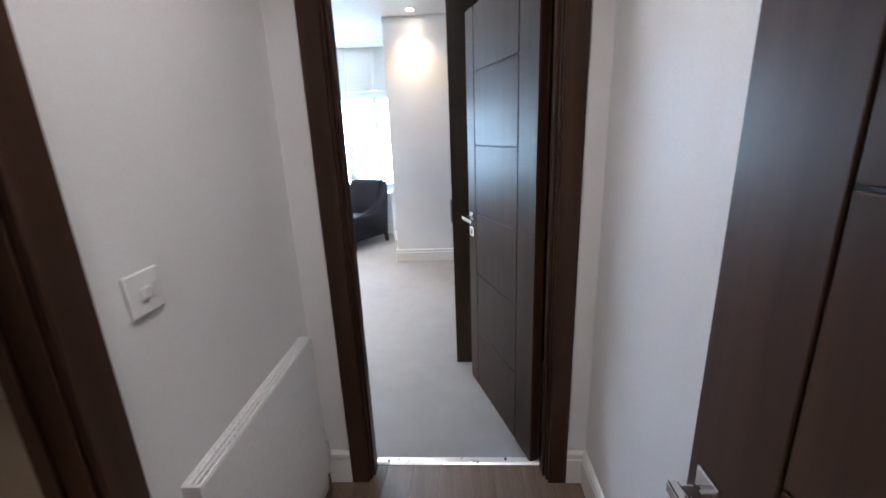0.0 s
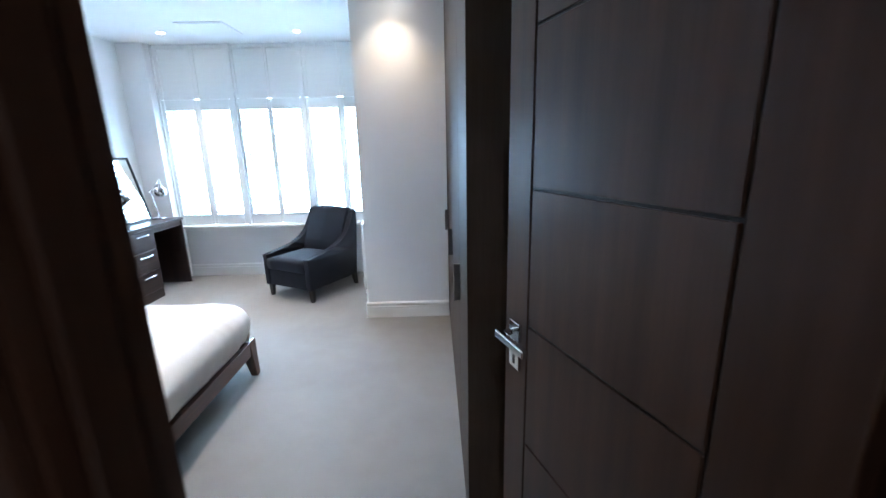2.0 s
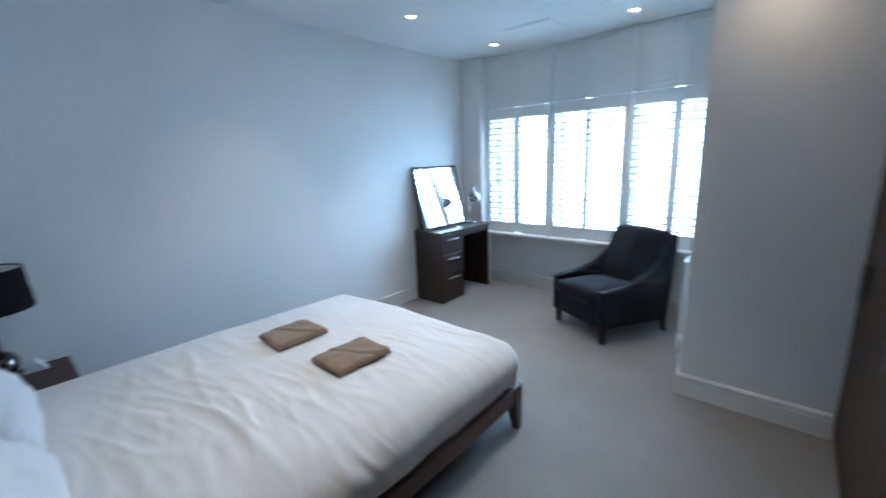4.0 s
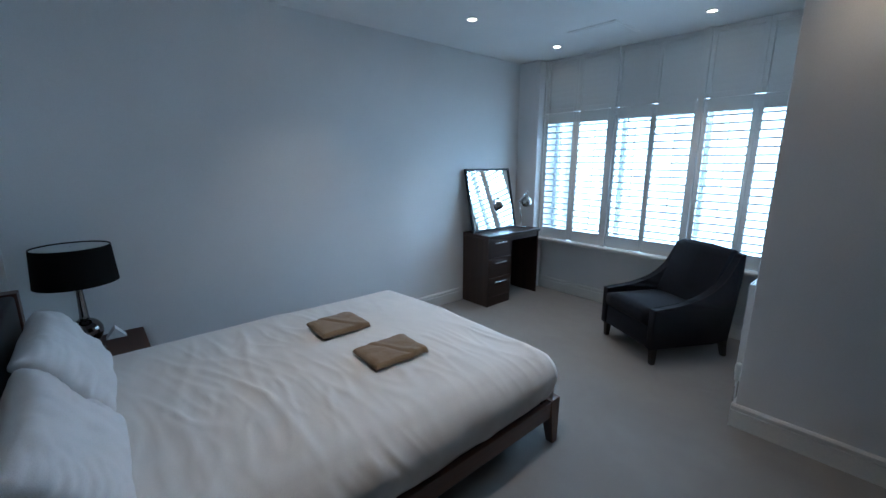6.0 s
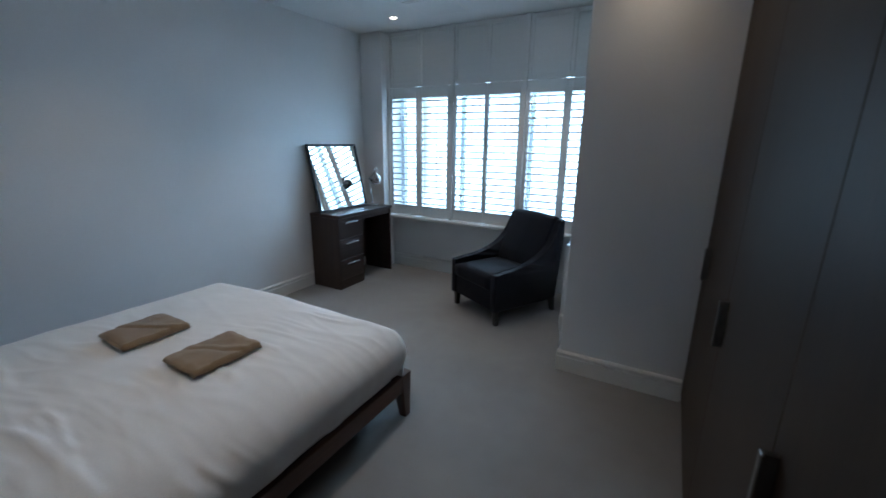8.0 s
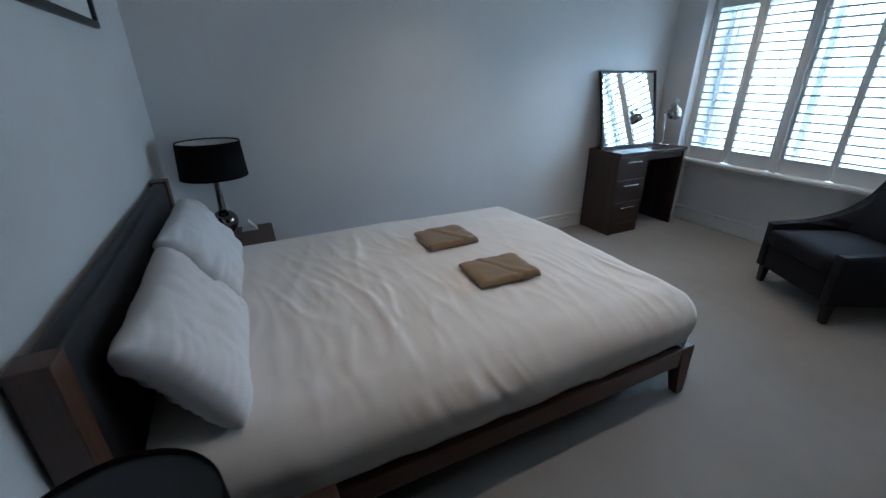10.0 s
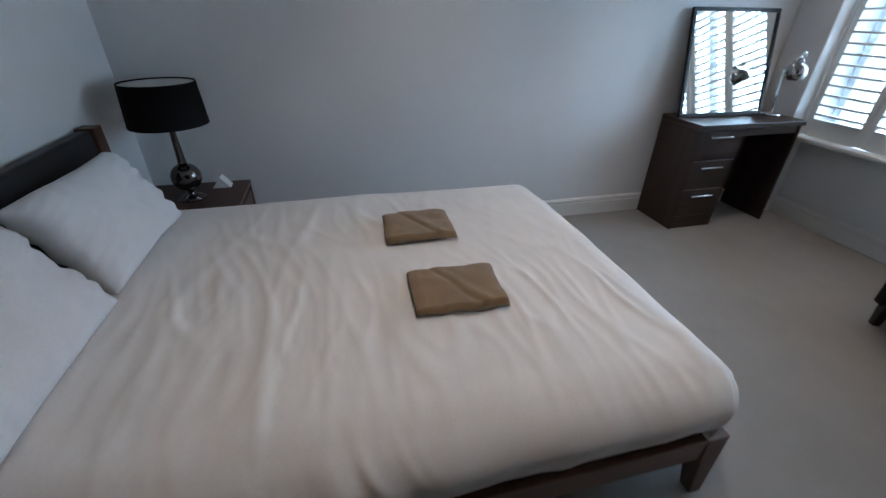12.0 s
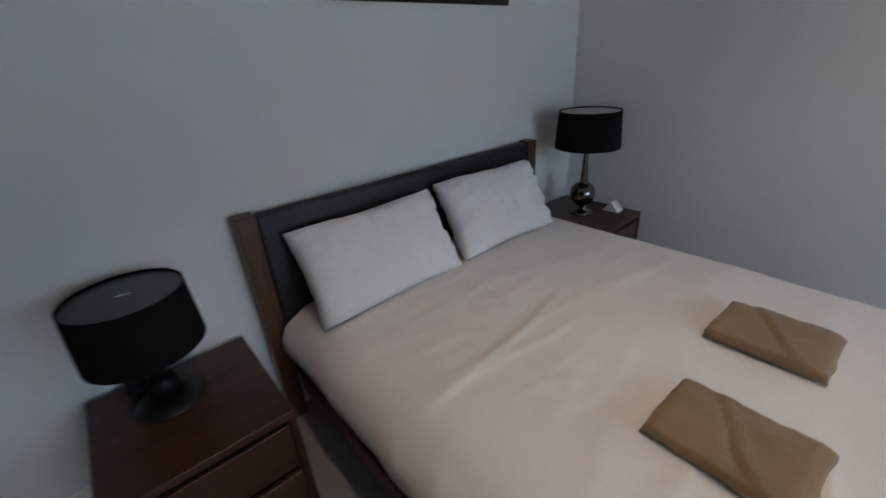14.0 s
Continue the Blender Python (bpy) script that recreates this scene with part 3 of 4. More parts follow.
BX0, BX1, BY0, BY1 = -3.108, -1.567, 2.456, 4.640
bed = thing("bed", (0, 0, 0), "king size walnut bed frame with a black leather headboard", "bed")
hb = part("headboard", box((-3.100, 2.392, 0.20), (-1.564, 2.446, 0.948), 0.016, 3), M_LEATHER, bed, "padded black leather headboard panel", True)
for a, b in ((-3.178, -3.101), (-1.563, -1.490)):
    part("headboard_post", box((a, 2.380, 0.0), (b, 2.455, 0.953), 0.004, 2), M_WALNUTZ, bed)
for a, b in ((BX0, BX0 + 0.030), (BX1 - 0.030, BX1)):
    part("side_rail", box((a, BY0, 0.142), (b, BY1 - 0.070, 0.238), 0.004, 2), M_WALNUT, bed)
part("foot_rail", box((BX0 + 0.085, BY1 - 0.034, 0.142), (BX1 - 0.085, BY1 - 0.004, 0.238), 0.004, 2), M_WALNUTX, bed)
part("slat_base", box((BX0 + 0.035, BY0 + 0.01, 0.140), (BX1 - 0.035, BY1 - 0.045, 0.190)), M_BLACK, bed)


def tapered_leg(cx, cy, sx, sy, top, z):
    bm = bmesh.new()
    t, b = top, 0.045
    ring1 = [bm.verts.new((cx + a * t / 2, cy + c * t / 2, z)) for a, c in ((-1, -1), (1, -1), (1, 1), (-1, 1))]
    ox, oy = sx * (t - b) / 2, sy * (t - b) / 2
    ring0 = [bm.verts.new((cx + ox + sx * 0.030 + a * b / 2, cy - 0.034 + c * b / 2, 0)) for a, c in ((-1, -1), (1, -1), (1, 1), (-1, 1))]
    bm.faces.new(ring1)
    bm.faces.new(ring0[::-1])
    for i in range(4):
        bm.faces.new((ring0[i], ring0[(i + 1) % 4], ring1[(i + 1) % 4], ring1[i]))
    return bevel_all(bm, 0.004, 2)


for sx, cx in ((-1, BX0 + 0.044), (1, BX1 - 0.044)):
    part("leg", tapered_leg(cx, BY1 - 0.044, sx, 1, 0.088, 0.242), M_WALNUTZ, bed)

mat = thing("mattress", (0, 0, 0.19), "white mattress on the bed frame under the duvet", "mattress")
part("body", box((BX0 + 0.05, BY0 + 0.01, 0.001), (BX1 - 0.05, BY1 - 0.075, 0.25), 0.05, 3), M_PILLOW, mat, smooth=True)


def duvet_mesh():
    """A white duvet draped over the mattress: flat top, rounded shoulders, soft creases that run from head to foot."""
    bm = bmesh.new()
    x0, x1, y0, y1, zt, zb = -3.165, -1.540, 2.475, 4.622, 0.540, 0.258
    nx, ny = 120, 210
    r, rl = 0.155, 0.085
    grid = []
    span_x, span_y = (x1 - x0), (y1 - y0)
    drop = zt - zb
    for j in range(ny + 1):
        row = []
        for i in range(nx + 1):
            s = (i / nx) * (span_x + 2 * drop) - drop
            t = (j / ny) * (span_y + drop)

            def fold(p, length, both):
                over = 0.0
                q = p
                if p > length - r:
                    e = p - (length - r)
                    a = min(e / r, math.pi / 2)
                    q = length - r + r * math.sin(a)
                    over = r * (1 - math.cos(a)) + max(0.0, e - r * math.pi / 2)
                elif both and p < rl:
                    e = rl - p
                    a = min(e / rl, math.pi / 2)
                    q = rl - rl * math.sin(a)
                    over = rl * (1 - math.cos(a)) + max(0.0, e - rl * math.pi / 2)
                return q, over
            qx, ox = fold(s, span_x, True)
            qy, oy = fold(t, span_y, False)
            x, y = x0 + qx, y0 + qy
            if ox > 0.02 and oy > 0.02:
                k = min(1.0, min(ox, oy) / 0.12) * 0.034
                x += -k if qx > span_x / 2 else k
                y -= k
            z = zt - max(ox, oy) - 0.25 * min(ox, oy)
            lie = max(0.0, 1 - max(ox, oy) / 0.12)
            run = y + 0.10 * math.sin(x * 2.3) + 0.16 * noise.noise((x * 0.7, y * 0.6, 4.0))
            crease = abs(noise.noise((run * 6.0 + 1.4 * noise.noise((x * 2.0, y * 2.0, 8.0)), x * 2.2, 0.3))) + 0.55 * abs(noise.noise((run * 15.0, x * 3.6, 2.2)))
            soft = noise.noise((x * 1.8, y * 1.6, 7.0)) + 0.35 * noise.noise((x * 5.5, y * 3.0, 5.0))
            sparse = min(1.0, max(0.0, 0.25 + 1.5 * noise.noise((x * 1.7 + 3.0, y * 1.5, 11.0))))
            z += (0.4 - crease) * 0.005 * lie * (0.20 + sparse) + soft * 0.013 * lie
            warp = y * 5.5 + 1.6 * noise.noise((x * 1.1, y * 1.3, 14.0)) - x * 1.2
            thin = max(0.0, 1 - abs(noise.noise((warp, x * 1.7, 21.0))) * 7.0) + 0.6 * max(0.0, 1 - abs(noise.noise((warp * 2.1, x * 2.6, 33.0))) * 6.0)
            z += 0.0062 * lie * thin * (0.20 + sparse)
            sway = y * 4.6 + 0.9 * noise.noise((x * 0.9, y * 1.1, 51.0)) + 0.35 * x
            fold_line = max(0.0, 1 - abs(noise.noise((sway, x * 0.75, 57.0))) * 5.0)
            z += 0.0058 * lie * fold_line ** 1.2 * (0.35 + 0.9 * sparse)
            z += 0.020 * lie * math.sin(math.pi * min(1, max(0, qx / span_x)))
            hang = 1 - lie
            patch = max(0.0, 0.15 + noise.noise((y * 1.9, x * 1.9, 17.0))) * 1.6
            gather = max(0.0, 1 - abs(noise.noise((y * 11.0 + x * 3.0 + z * 9.0, z * 2.5, 41.0))) * 4.5) + 0.5 * max(0.0, 1 - abs(noise.noise((y * 21.0 + z * 14.0, x * 6.0, 47.0))) * 4.0)
            band = math.exp(-((max(ox, oy) - 0.10) / 0.075) ** 2)
            z += 0.006 * gather * patch * band
            if ox > 0.03:
                sgn = 1 if qx > span_x / 2 else -1
                x += sgn * (0.016 * math.sin(math.pi * min(1.0, ox / drop)) - 0.052 * min(1.0, ox / drop) ** 2.5 + 0.009 * gather * patch * band) + sgn * hang * (0.010 * noise.noise((y * 4.0, z * 2.0, 9.0)) + 0.006 * noise.noise((y * 11.0, z * 5.0, 1.0)))
            if oy > 0.03:
                y += 0.010 * math.sin(math.pi * min(1.0, oy / drop)) - 0.045 * min(1.0, oy / drop) ** 2.5 + hang * (0.010 * noise.noise((x * 4.0, z * 2.0, 6.0)) + 0.008 * noise.noise((x * 13.0, z * 3.0, 8.0)))
            row.append(bm.verts.new((x, y, max(z, 0.250 + 0.008 * noise.noise((x * 5.0, y * 5.0, 2.0))))))
        grid.append(row)
    for j in range(ny):
        for i in range(nx):
            bm.faces.new((grid[j][i], grid[j][i + 1], grid[j + 1][i + 1], grid[j + 1][i]))
    return bm


duvet = tagged(part("duvet", duvet_mesh(), M_LINEN, None, "", True), "plain white duvet spread smoothly over the whole bed", "duvet")

for cx, w, seed, tw in ((-2.668, 0.655, 1.3, 1.5), (-1.965, 0.685, 6.1, 0.3)):
    p = thing("pillow", (cx, 2.590, 0.715), "plump white cotton pillow leaning on the headboard", "pillow", "bed pillows")
    p.matrix_world = pose(cx, 2.606, 0.722 if w < 0.67 else 0.714, 124, 0, 0) @ pose(0, 0, 0, 0, 0, tw)
    part("cover", cushion(w, 0.390, 0.165, 84, 60, 0.36, 0.014, seed, 0.10), M_PILLOW, p, smooth=True)


def towel(cx, cy, w, d, z, turn, seed):
    """A towel folded in three: two lower layers set back, the top one rolled over the long edge, with a slanting crease."""
    t = thing("towel", (cx, cy, z), "brown terry towel folded flat on the duvet", "towel", "folded towels", turn)
    for k, (zm, h, kx, ky, dx, dy) in enumerate(((0.010, 0.017, 0.95, 0.97, -0.004, 0.004), (0.022, 0.017, 0.97, 0.985, -0.002, -0.002), (0.0315, 0.030, 1.02, 1.0, 0.002, 0.0))):
        bm = cushion(w * kx, d * ky, h, 44, 52, 0.15, 0.0030, seed + 3 * k, 0.02)
        for v in bm.verts:
            u, q = v.co.x / (w / 2), v.co.y / (d / 2)
            lump = 0.006 * noise.noise((v.co.x * 7 + seed, v.co.y * 6, 2.0 + seed)) + 0.003 * noise.noise((v.co.x * 16, v.co.y * 15 + seed, 6.0))
            if k == 2:
                slant = (v.co.y + 0.015) * 0.86 - v.co.x * 0.50 + 0.016 * noise.noise((v.co.x * 9, v.co.y * 9, seed))
                if v.co.z > 0:
                    v.co.z += lump - 0.0040 * math.exp(-(slant / 0.011) ** 2) + 0.004 * math.exp(-((slant - 0.026) / 0.018) ** 2)
                else:
                    v.co.z -= 0.012 * max(0.0, u - 0.72) / 0.28
                v.co.z -= 0.006 * max(0.0, abs(q) - 0.8) / 0.2
            v.co.x += 0.004 * noise.noise((v.co.y * 13, seed + k, 1.0)) * abs(u)
            v.co.y += 0.005 * noise.noise((v.co.x * 15, seed + k, 4.0)) * abs(q)
            v.co += Vector((dx, dy, zm))
        part("fold", bm, M_TOWEL, t, smooth=True)
    return t


towel(-2.600, 3.806, 0.240, 0.305, 0.560, -1.0, 1.0)
towel(-2.098, 3.846, 0.236, 0.322, 0.562, -2.0, 5.0)


# ---- bedside tables and lamps ----
def nightstand(cx, w, y0, d, h, label):
    n = thing("bedside_table", (cx, y0, 0), label, "bedside table", "bedside tables")
    part("tabletop", box((-w / 2, 0, h - 0.028), (w / 2, d, h), 0.003, 2), M_STANDX, n)
    for a in (-w / 2, w / 2 - 0.022):
        part("side_panel", box((a, 0.002, 0.03), (a + 0.022, d - 0.002, h - 0.0285), 0.002, 1), M_STAND, n)
    part("carcass", box((-w / 2 + 0.0225, 0.003, 0.04), (w / 2 - 0.0225, d - 0.04, h - 0.029)), M_GROOVE, n)
    part("plinth", box((-w / 2 + 0.03, 0.02, 0), (w / 2 - 0.03, d - 0.03, 0.0395)), M_BLACK, n)
    hh = (h - 0.028 - 0.04) / 2
    for k in range(2):
        z = 0.042 + k * hh
        part("drawer_front", box((-w / 2 + 0.026, d - 0.028, z), (w / 2 - 0.026, d - 0.006, z + hh - 0.028), 0.003, 1), M_STANDX, n)
    return n


NS_FAR = (-3.415, 0.425, 2.392, 0.535, 0.490)
NS_NEAR = (-1.165, 0.490, 2.400, 0.510, 0.480)
nightstand(*NS_FAR, "walnut bedside table with two drawers in the corner")
nightstand(*NS_NEAR, "walnut bedside table with two drawers beside the headboard")


def table_lamp(x, y, z, shade_z, shade_h, r0, r1, ball_z, label, cap, finish_mat, R=0.076, foot_r=0.074):
    """Shade_z, ball_z: heights above the foot."""
    l = thing("table_lamp", (x, y, z), label, "table lamp", "bedside lamps")
    part("foot", lathe([(0, 0), (foot_r - 0.002, 0), (foot_r, 0.008), (foot_r * 0.68, 0.018), (0.024, 0.030), (0.020, ball_z - 0.048), (0, ball_z - 0.046)], 32), finish_mat, l, smooth=True)
    part("ball", lathe([(0, ball_z - R)] + [(R * math.sin(a * math.pi / 16), ball_z - R * math.cos(a * math.pi / 16)) for a in range(1, 16)] + [(0, ball_z + R)], 32), finish_mat, l, smooth=True)
    part("stem", lathe([(0, ball_z + 0.05), (0.024, ball_z + R - 0.008), (0.021, ball_z + R + 0.02), (0.012, shade_z + 0.02), (0.009, shade_z + shade_h * 0.6), (0, shade_z + shade_h * 0.6)], 24), finish_mat, l, smooth=True)
    t = 0.003
    s = part("shade", lathe([(r0, shade_z), (r1, shade_z + shade_h), (r1 - t, shade_z + shade_h), (r0 - t, shade_z), (r0, shade_z)], 56), M_SHADE, l, "black fabric drum shade", True)
    part("cap", lathe([(0, shade_z + shade_h - 0.008), (r1 - 0.0035, shade_z + shade_h - 0.008), (r1 - 0.0035, shade_z + shade_h - 0.010), (0, shade_z + shade_h - 0.010)], 48), cap, s)
    part("finial", box((-0.018, -0.004, shade_z + shade_h - 0.0075), (0.018, 0.004, shade_z + shade_h - 0.003), 0.002, 1), M_CHROME, s)
    return l


table_lamp(-3.385, 2.660, 0.490, 0.408, 0.205, 0.184, 0.170, 0.124, "black nickel ball lamp with a black drum shade", M_DIFFUSER, M_NICKEL)
table_lamp(-1.135, 2.585, 0.480, 0.215, 0.185, 0.160, 0.150, 0.075, "low black lamp with a black drum shade", M_CAP, M_BLACK, 0.045, 0.098)

card = thing("folded_card", (-3.545, 2.785, 0.490), "small white folded card standing on the bedside table", "card")
part("card_sheet", prism([(-0.05, 0), (0.05, 0), (0.048, 0.002), (0.002, 0.062), (-0.002, 0.062), (-0.048, 0.002)], -0.035, 0.035, "x"), M_PAPER, card)
for x, y, z in ((-3.235, 2.430, 0.490), (-1.060, 2.455, 0.480)):
    k = thing("night_speaker", (x, y, z), "small round black gadget standing on the bedside table", "gadget", "bedside gadgets")
    part("body", lathe([(0, 0), (0.022, 0), (0.031, 0.014), (0.033, 0.030), (0.028, 0.048), (0.014, 0.058), (0, 0.060)], 24), M_BLACK, k, smooth=True)

# ---- picture over the bed ----
pic = thing("framed_picture", (-2.36, YH, 1.632), "long framed print with white mount above the headboard", "picture")
W, Hh = 1.26, 0.62
for nm, lo, hi in (("moulding", (-W / 2, 0.002, 0), (W / 2, 0.026, 0.026)), ("moulding", (-W / 2, 0.002, Hh - 0.026), (W / 2, 0.026, Hh)),
                   ("moulding", (-W / 2, 0.0025, 0.0265), (-W / 2 + 0.026, 0.0255, Hh - 0.0265)), ("moulding", (W / 2 - 0.026, 0.0025, 0.0265), (W / 2, 0.0255, Hh - 0.0265))):
    part(nm, box(lo, hi, 0.002, 1), M_BLACK, pic)
part("mount", box((-W / 2 + 0.026, 0.003, 0.026), (W / 2 - 0.026, 0.010, Hh - 0.026)), M_PAPER, pic, "white card mount")
part("print", box((-W / 2 + 0.12, 0.0095, 0.11), (W / 2 - 0.12, 0.0115, Hh - 0.09)), M_PRINT, pic, "soft grey print")

# ---- dressing desk, mirror, lamp ----
DX0, DX1, DY0, DY1, DZ = -3.640, -3.255, 5.872, 6.752, 0.785
desk = thing("dressing_desk", (DX0, DY0, 0), "dark wenge dressing desk with three drawers", "desk")
dw, dl, pw = DX1 - DX0, DY1 - DY0, 0.380
part("desktop", box((0, -0.002, DZ - 0.034), (dw + 0.012, dl + 0.012, DZ), 0.003, 2), M_DESK, desk)
for y in (0.0, pw - 0.018, dl - 0.024):
    part("side_panel", box((0.002, y, 0), (dw - (0.0 if y != pw - 0.018 else 0.02), y + 0.020, DZ - 0.0345), 0.0015, 1), M_DESKZ, desk)
part("back_panel", box((0.004, pw + 0.003, 0.12), (0.020, dl - 0.025, DZ - 0.036)), M_DESKZ, desk)
part("apron", box((dw - 0.030, pw + 0.003, DZ - 0.090), (dw - 0.010, dl - 0.025, DZ - 0.035)), M_DESK, desk)
part("pedestal", box((0.010, 0.0205, 0.02), (dw - 0.024, pw - 0.0185, DZ - 0.036)), M_GROOVE, desk)
part("plinth", box((0.03, 0.0205, 0.0), (dw - 0.010, pw - 0.0005, 0.098)), M_DESK, desk)
for k in range(3):
    z0 = 0.102 + k * 0.216
    f = part("drawer_front", box((dw - 0.0235, 0.0215, z0), (dw - 0.003, pw - 0.001, z0 + 0.211), 0.002, 1), M_DESK, desk)
    part("bar_handle", box((dw - 0.004, 0.10, z0 + 0.158), (dw + 0.016, 0.285, z0 + 0.168), 0.002, 1), M_CHROME, f, "slim chrome bar handle")

lean = 12.0
mir = thing("leaning_mirror", (-3.440, 5.878, DZ + 0.001), "square black-framed mirror leaning against the wall on the desk", "mirror")
mir.matrix_world = pose(-3.478, 5.876, DZ + 0.005, 0, -lean, 0)
MW, MH = 0.725, 0.700
for lo, hi in (((-0.024, 0, 0), (0.0, MW, 0.024)), ((-0.024, 0, MH - 0.024), (0.0, MW, MH)), ((-0.0235, 0, 0.0245), (-0.0005, 0.024, MH - 0.0245)), ((-0.0235, MW - 0.024, 0.0245), (-0.0005, MW, MH - 0.0245))):
    part("mirror_frame", box(lo, hi, 0.002, 1), M_BLACK, mir)
part("mirror_glass", box((-0.014, 0.022, 0.022), (-0.009, MW - 0.022, MH - 0.022)), M_MIRROR, mir, "silvered mirror glass")

dl_ = thing("desk_lamp", (-3.455, 6.668, DZ), "chrome jointed desk lamp standing on the dressing desk", "desk lamp")
part("base", lathe([(0, 0), (0.062, 0), (0.064, 0.008), (0.055, 0.018), (0.014, 0.026), (0.010, 0.04), (0, 0.04)], 32), M_CHROME, dl_, smooth=True)
elbow, tip = (-0.03, -0.01, 0.300), (0.105, -0.075, 0.400)
bm = rod([(0, -0.006, 0.03), (elbow[0], elbow[1] - 0.006, elbow[2])], 0.004)
rod([(0, 0.008, 0.03), (elbow[0], elbow[1] + 0.008, elbow[2])], 0.004, 10, bm)
part("lower_arm", bm, M_CHROME, dl_, smooth=True)
bm = rod([elbow, tip], 0.004)
rod([(elbow[0], elbow[1], elbow[2] + 0.016), (tip[0], tip[1], tip[2] + 0.016)], 0.004, 10, bm)
part("upper_arm", bm, M_CHROME, dl_, smooth=True)
part("joint", rod([(elbow[0] - 0.014, elbow[1], elbow[2] + 0.006), (elbow[0] + 0.014, elbow[1], elbow[2] + 0.006)], 0.014, 16), M_CHROME, dl_, smooth=True)
part("joint", rod([(tip[0] - 0.012, tip[1], tip[2]), (tip[0] + 0.012, tip[1], tip[2])], 0.012, 16), M_CHROME, dl_, smooth=True)
head = lathe([(0.0, 0.080), (0.016, 0.079), (0.019, 0.052), (0.036, 0.043), (0.053, 0.025), (0.062, 0.0), (0.063, -0.022), (0.057, -0.046), (0.054, -0.045), (0.059, -0.022), (0.058, 0.0), (0.049, 0.023), (0.0, 0.042)], 32)
bmesh.ops.transform(head, matrix=pose(tip[0] + 0.018, tip[1] - 0.010, tip[2] - 0.078, 16, 14, 0), verts=head.verts)
part("lamp_head", head, M_LAMPHEAD, dl_, "rounded chrome lamp head", True)
part("hook", rod([(tip[0], tip[1] - 0.005, tip[2] + 0.012), (tip[0] + 0.004, tip[1] + 0.010, tip[2] + 0.040), (tip[0] + 0.008, tip[1] + 0.030, tip[2] + 0.034), (tip[0] + 0.01, tip[1] + 0.034, tip[2] + 0.008)], 0.003), M_CHROME, dl_, smooth=True)

# ---- armchair ----
chair = thing("armchair", (-1.652, 6.335, 0), "dark grey velvet armchair with sloping arms and black legs", "armchair", "", -28.5)


def smooth_curve(pts, n=6):
    out = []
    for i in range(len(pts) - 1):
        p0, p1, p2, p3 = pts[max(i - 1, 0)], pts[i], pts[i + 1], pts[min(i + 2, len(pts) - 1)]
        for k in range(n):
            t = k / n
            out.append(tuple(0.5 * (2 * b + (c - a) * t + (2 * a - 5 * b + 4 * c - d) * t * t + (3 * b - a - 3 * c + d) * t ** 3) for a, b, c, d in zip(p0, p1, p2, p3)))
    return out + [pts[-1]]


arm_top = smooth_curve([(-0.375, 0.455), (-0.30, 0.461), (-0.10, 0.484), (0.09, 0.540), (0.225, 0.632), (0.305, 0.748), (0.355, 0.850)])
outline = [(-0.372, 0.135)] + arm_top + [(0.400, 0.858), (0.395, 0.70), (0.365, 0.40), (0.345, 0.145), (0.20, 0.132)]
for x0, x1 in ((-0.325, -0.258), (0.258, 0.325)):
    bm = prism(outline, x0, x1, "x")
    bmesh.ops.bevel(bm, geom=[e for e in bm.edges if abs(e.verts[0].co.x - e.verts[1].co.x) < 1e-6], offset=0.012, segments=3, profile=0.5, affect="EDGES")
    a = part("arm_panel", bm, M_CHAIR, chair, smooth=True)
    for xs in (x0 + 0.004, x1 - 0.004):
        part("piping", rod([(xs, y, z - 0.0005) for y, z in arm_top], 0.004, 8), M_PIPING, a, smooth=True)
back = prism([(0.130, 0.42), (0.165, 0.52), (0.245, 0.70), (0.298, 0.82), (0.318, 0.862), (0.345, 0.876), (0.375, 0.878), (0.398, 0.862), (0.39, 0.70), (0.36, 0.40), (0.340, 0.145), (0.20, 0.145)], -0.2575, 0.2575, "x")
bmesh.ops.bisect_plane(back, geom=back.verts[:] + back.edges[:] + back.faces[:], plane_co=(0, 0, 0), plane_no=(1, 0, 0))
for v in back.verts:
    if abs(v.co.x) < 0.01 and v.co.z > 0.5:
        v.co.z += 0.012
        if v.co.y < 0.3:
            v.co.y -= 0.018
bevel_all(back, 0.008, 2)
part("backrest", back, M_CHAIR, chair, smooth=True)
seat = bmesh.new()
add_box(seat, (-0.256, -0.372, 0.310), (0.256, 0.155, 0.430), 0.0)
bmesh.ops.subdivide_edges(seat, edges=list(seat.edges), cuts=6, use_grid_fill=True)
for v in seat.verts:
    u, w = v.co.x / 0.256, (v.co.y + 0.108) / 0.264
    if v.co.z > 0.40:
        v.co.z += 0.022 * (1 - u * u) * (1 - w * w) - 0.012 * max(abs(u), abs(w)) ** 8
    if w < -0.9:
        v.co.y -= 0.016 * math.sin(math.pi * (v.co.z - 0.310) / 0.12)
part("seat", seat, M_CHAIR, chair, smooth=True)
part("seat_base", box((-0.257, -0.366, 0.135), (0.257, 0.20, 0.308), 0.010, 3), M_CHAIR, chair, smooth=True)
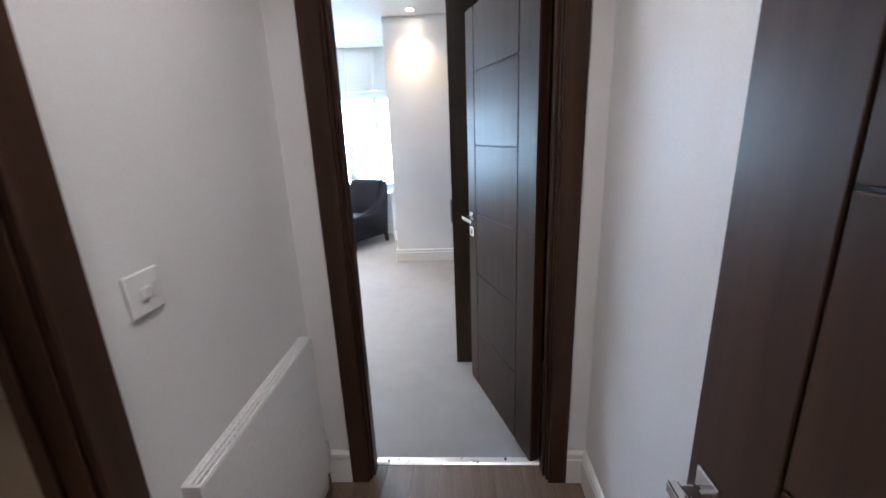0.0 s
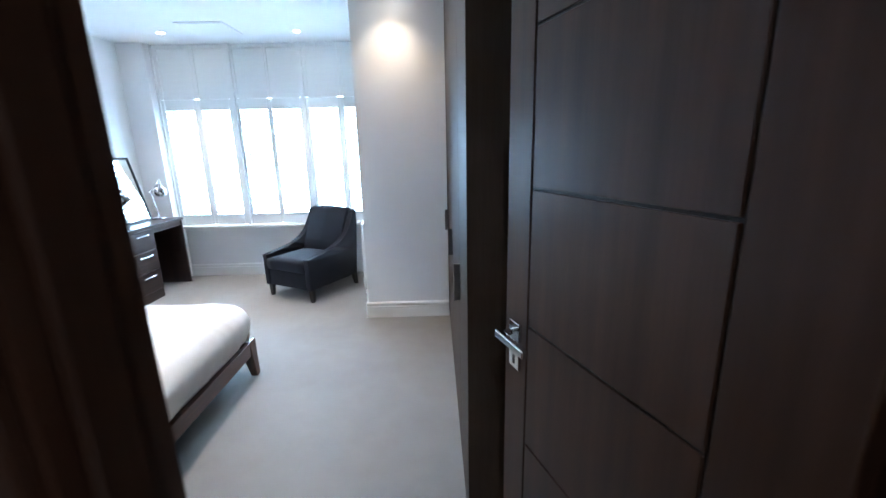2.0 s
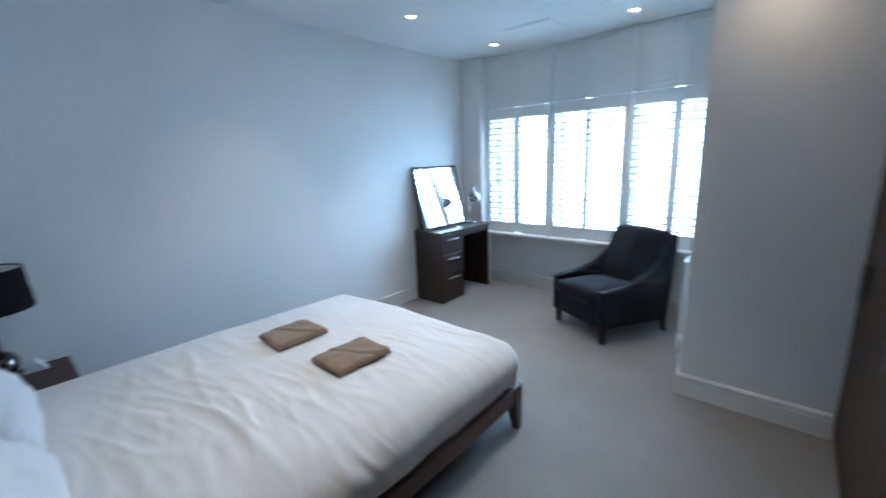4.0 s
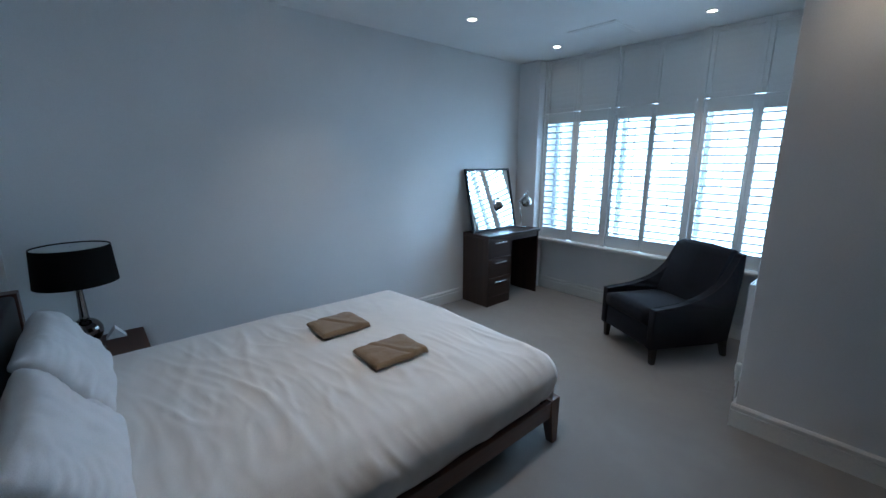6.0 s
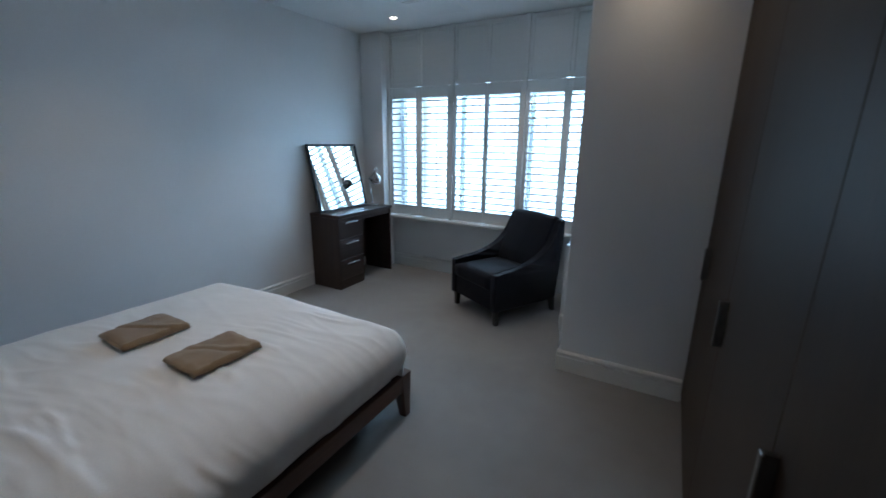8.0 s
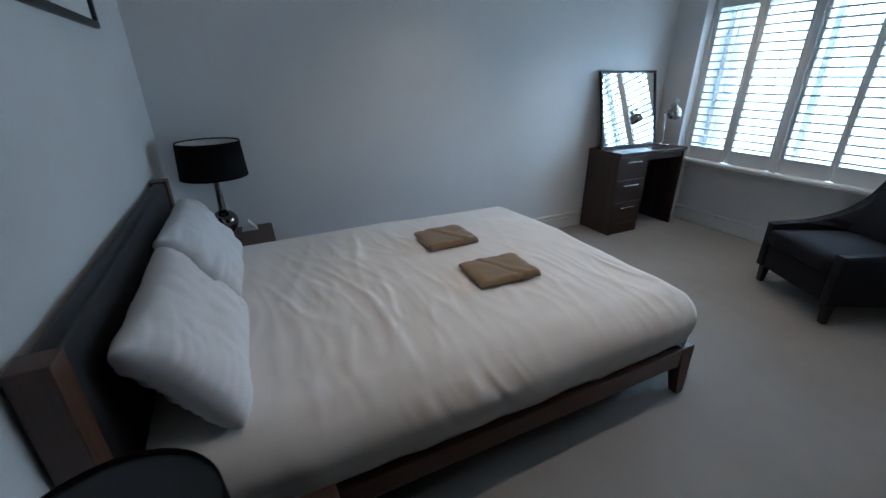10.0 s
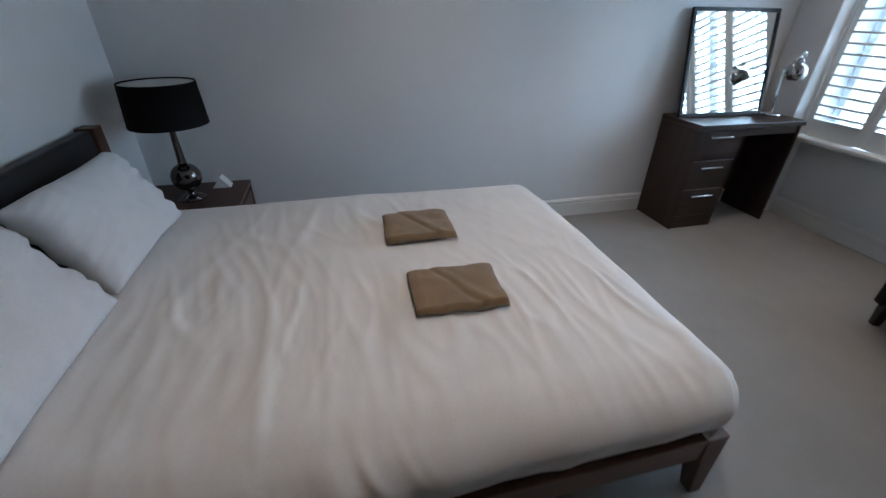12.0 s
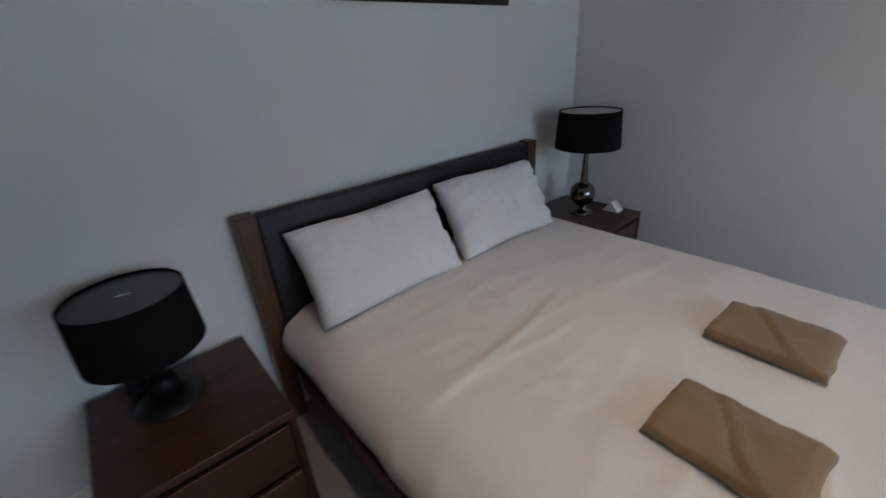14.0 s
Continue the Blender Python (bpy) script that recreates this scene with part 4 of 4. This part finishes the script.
for sx in (-1, 1):
    for sy in (-1, 1):
        bm = bmesh.new()
        cx, cy = sx * 0.290, sy * 0.325
        r1 = [bm.verts.new((cx - sx * 0.004 + a * 0.026, cy + c * 0.026, 0.150)) for a, c in ((-1, -1), (1, -1), (1, 1), (-1, 1))]
        off = 0.030 if sy > 0 else 0.0
        r0 = [bm.verts.new((cx + a * 0.018, cy + off + c * 0.018, 0)) for a, c in ((-1, -1), (1, -1), (1, 1), (-1, 1))]
        bm.faces.new(r1)
        bm.faces.new(r0[::-1])
        for i in range(4):
            bm.faces.new((r0[i], r0[(i + 1) % 4], r1[(i + 1) % 4], r1[i]))
        part("leg", bevel_all(bm, 0.003, 1), M_LEG, chair)

# ---- hallway light and side room ----
# unseen fittings, added to light the hallway and the side room
for y in (0.15, 1.50):
    downlight(-0.19, y, CEIL - 0.2, 7.0, "hallway downlights", 150, (1.0, 0.90, 0.84))
downlight(-1.6, 0.9, CEIL - 0.2, 16.0, "side room downlights")


def washbasin(x, y, z):
    """A round-fronted ceramic bowl with a back ledge, hung on the wall behind it."""
    b = thing("washbasin", (x, y, z), "guessed pale ceramic washbasin hung on the side room wall", "washbasin")
    bowl = lathe([(0, -0.17), (0.07, -0.165), (0.15, -0.12), (0.205, -0.03), (0.215, 0.0), (0.200, 0.004), (0.185, -0.012), (0.13, -0.09), (0.0, -0.115)], 40)
    part("bowl", bowl, M_RAD, b, smooth=True)
    part("back_ledge", box((-0.20, 0.12, -0.11), (0.20, 0.245, 0.006), 0.018, 3), M_RAD, b, smooth=True)
    part("tap", rod([(0, 0.17, 0.004), (0, 0.17, 0.075), (0, 0.13, 0.098), (0, 0.07, 0.090)], 0.012, 12), M_CHROME, b, "chrome tap", True)


# basin is a guess at an indistinct pale shape beyond the side doorway
washbasin(-1.66, 1.889, 0.87)

# ---- hallway planks ----
plank_mesh = finish(box((-0.0605, 0.0, -0.0135), (0.0605, 0.9, 0.0), 0.0015, 1), "plank", M_PLANK)
x = HALL_L + 0.07
while x < HALL_R - 0.02:
    y = 2.333 - 0.9
    while y > HALL_B - 0.5:
        p = part("plank", plank_mesh, M_PLANK, hall_floor)
        p.location = (x, y, 0)
        y -= 0.902
    x += 0.1225
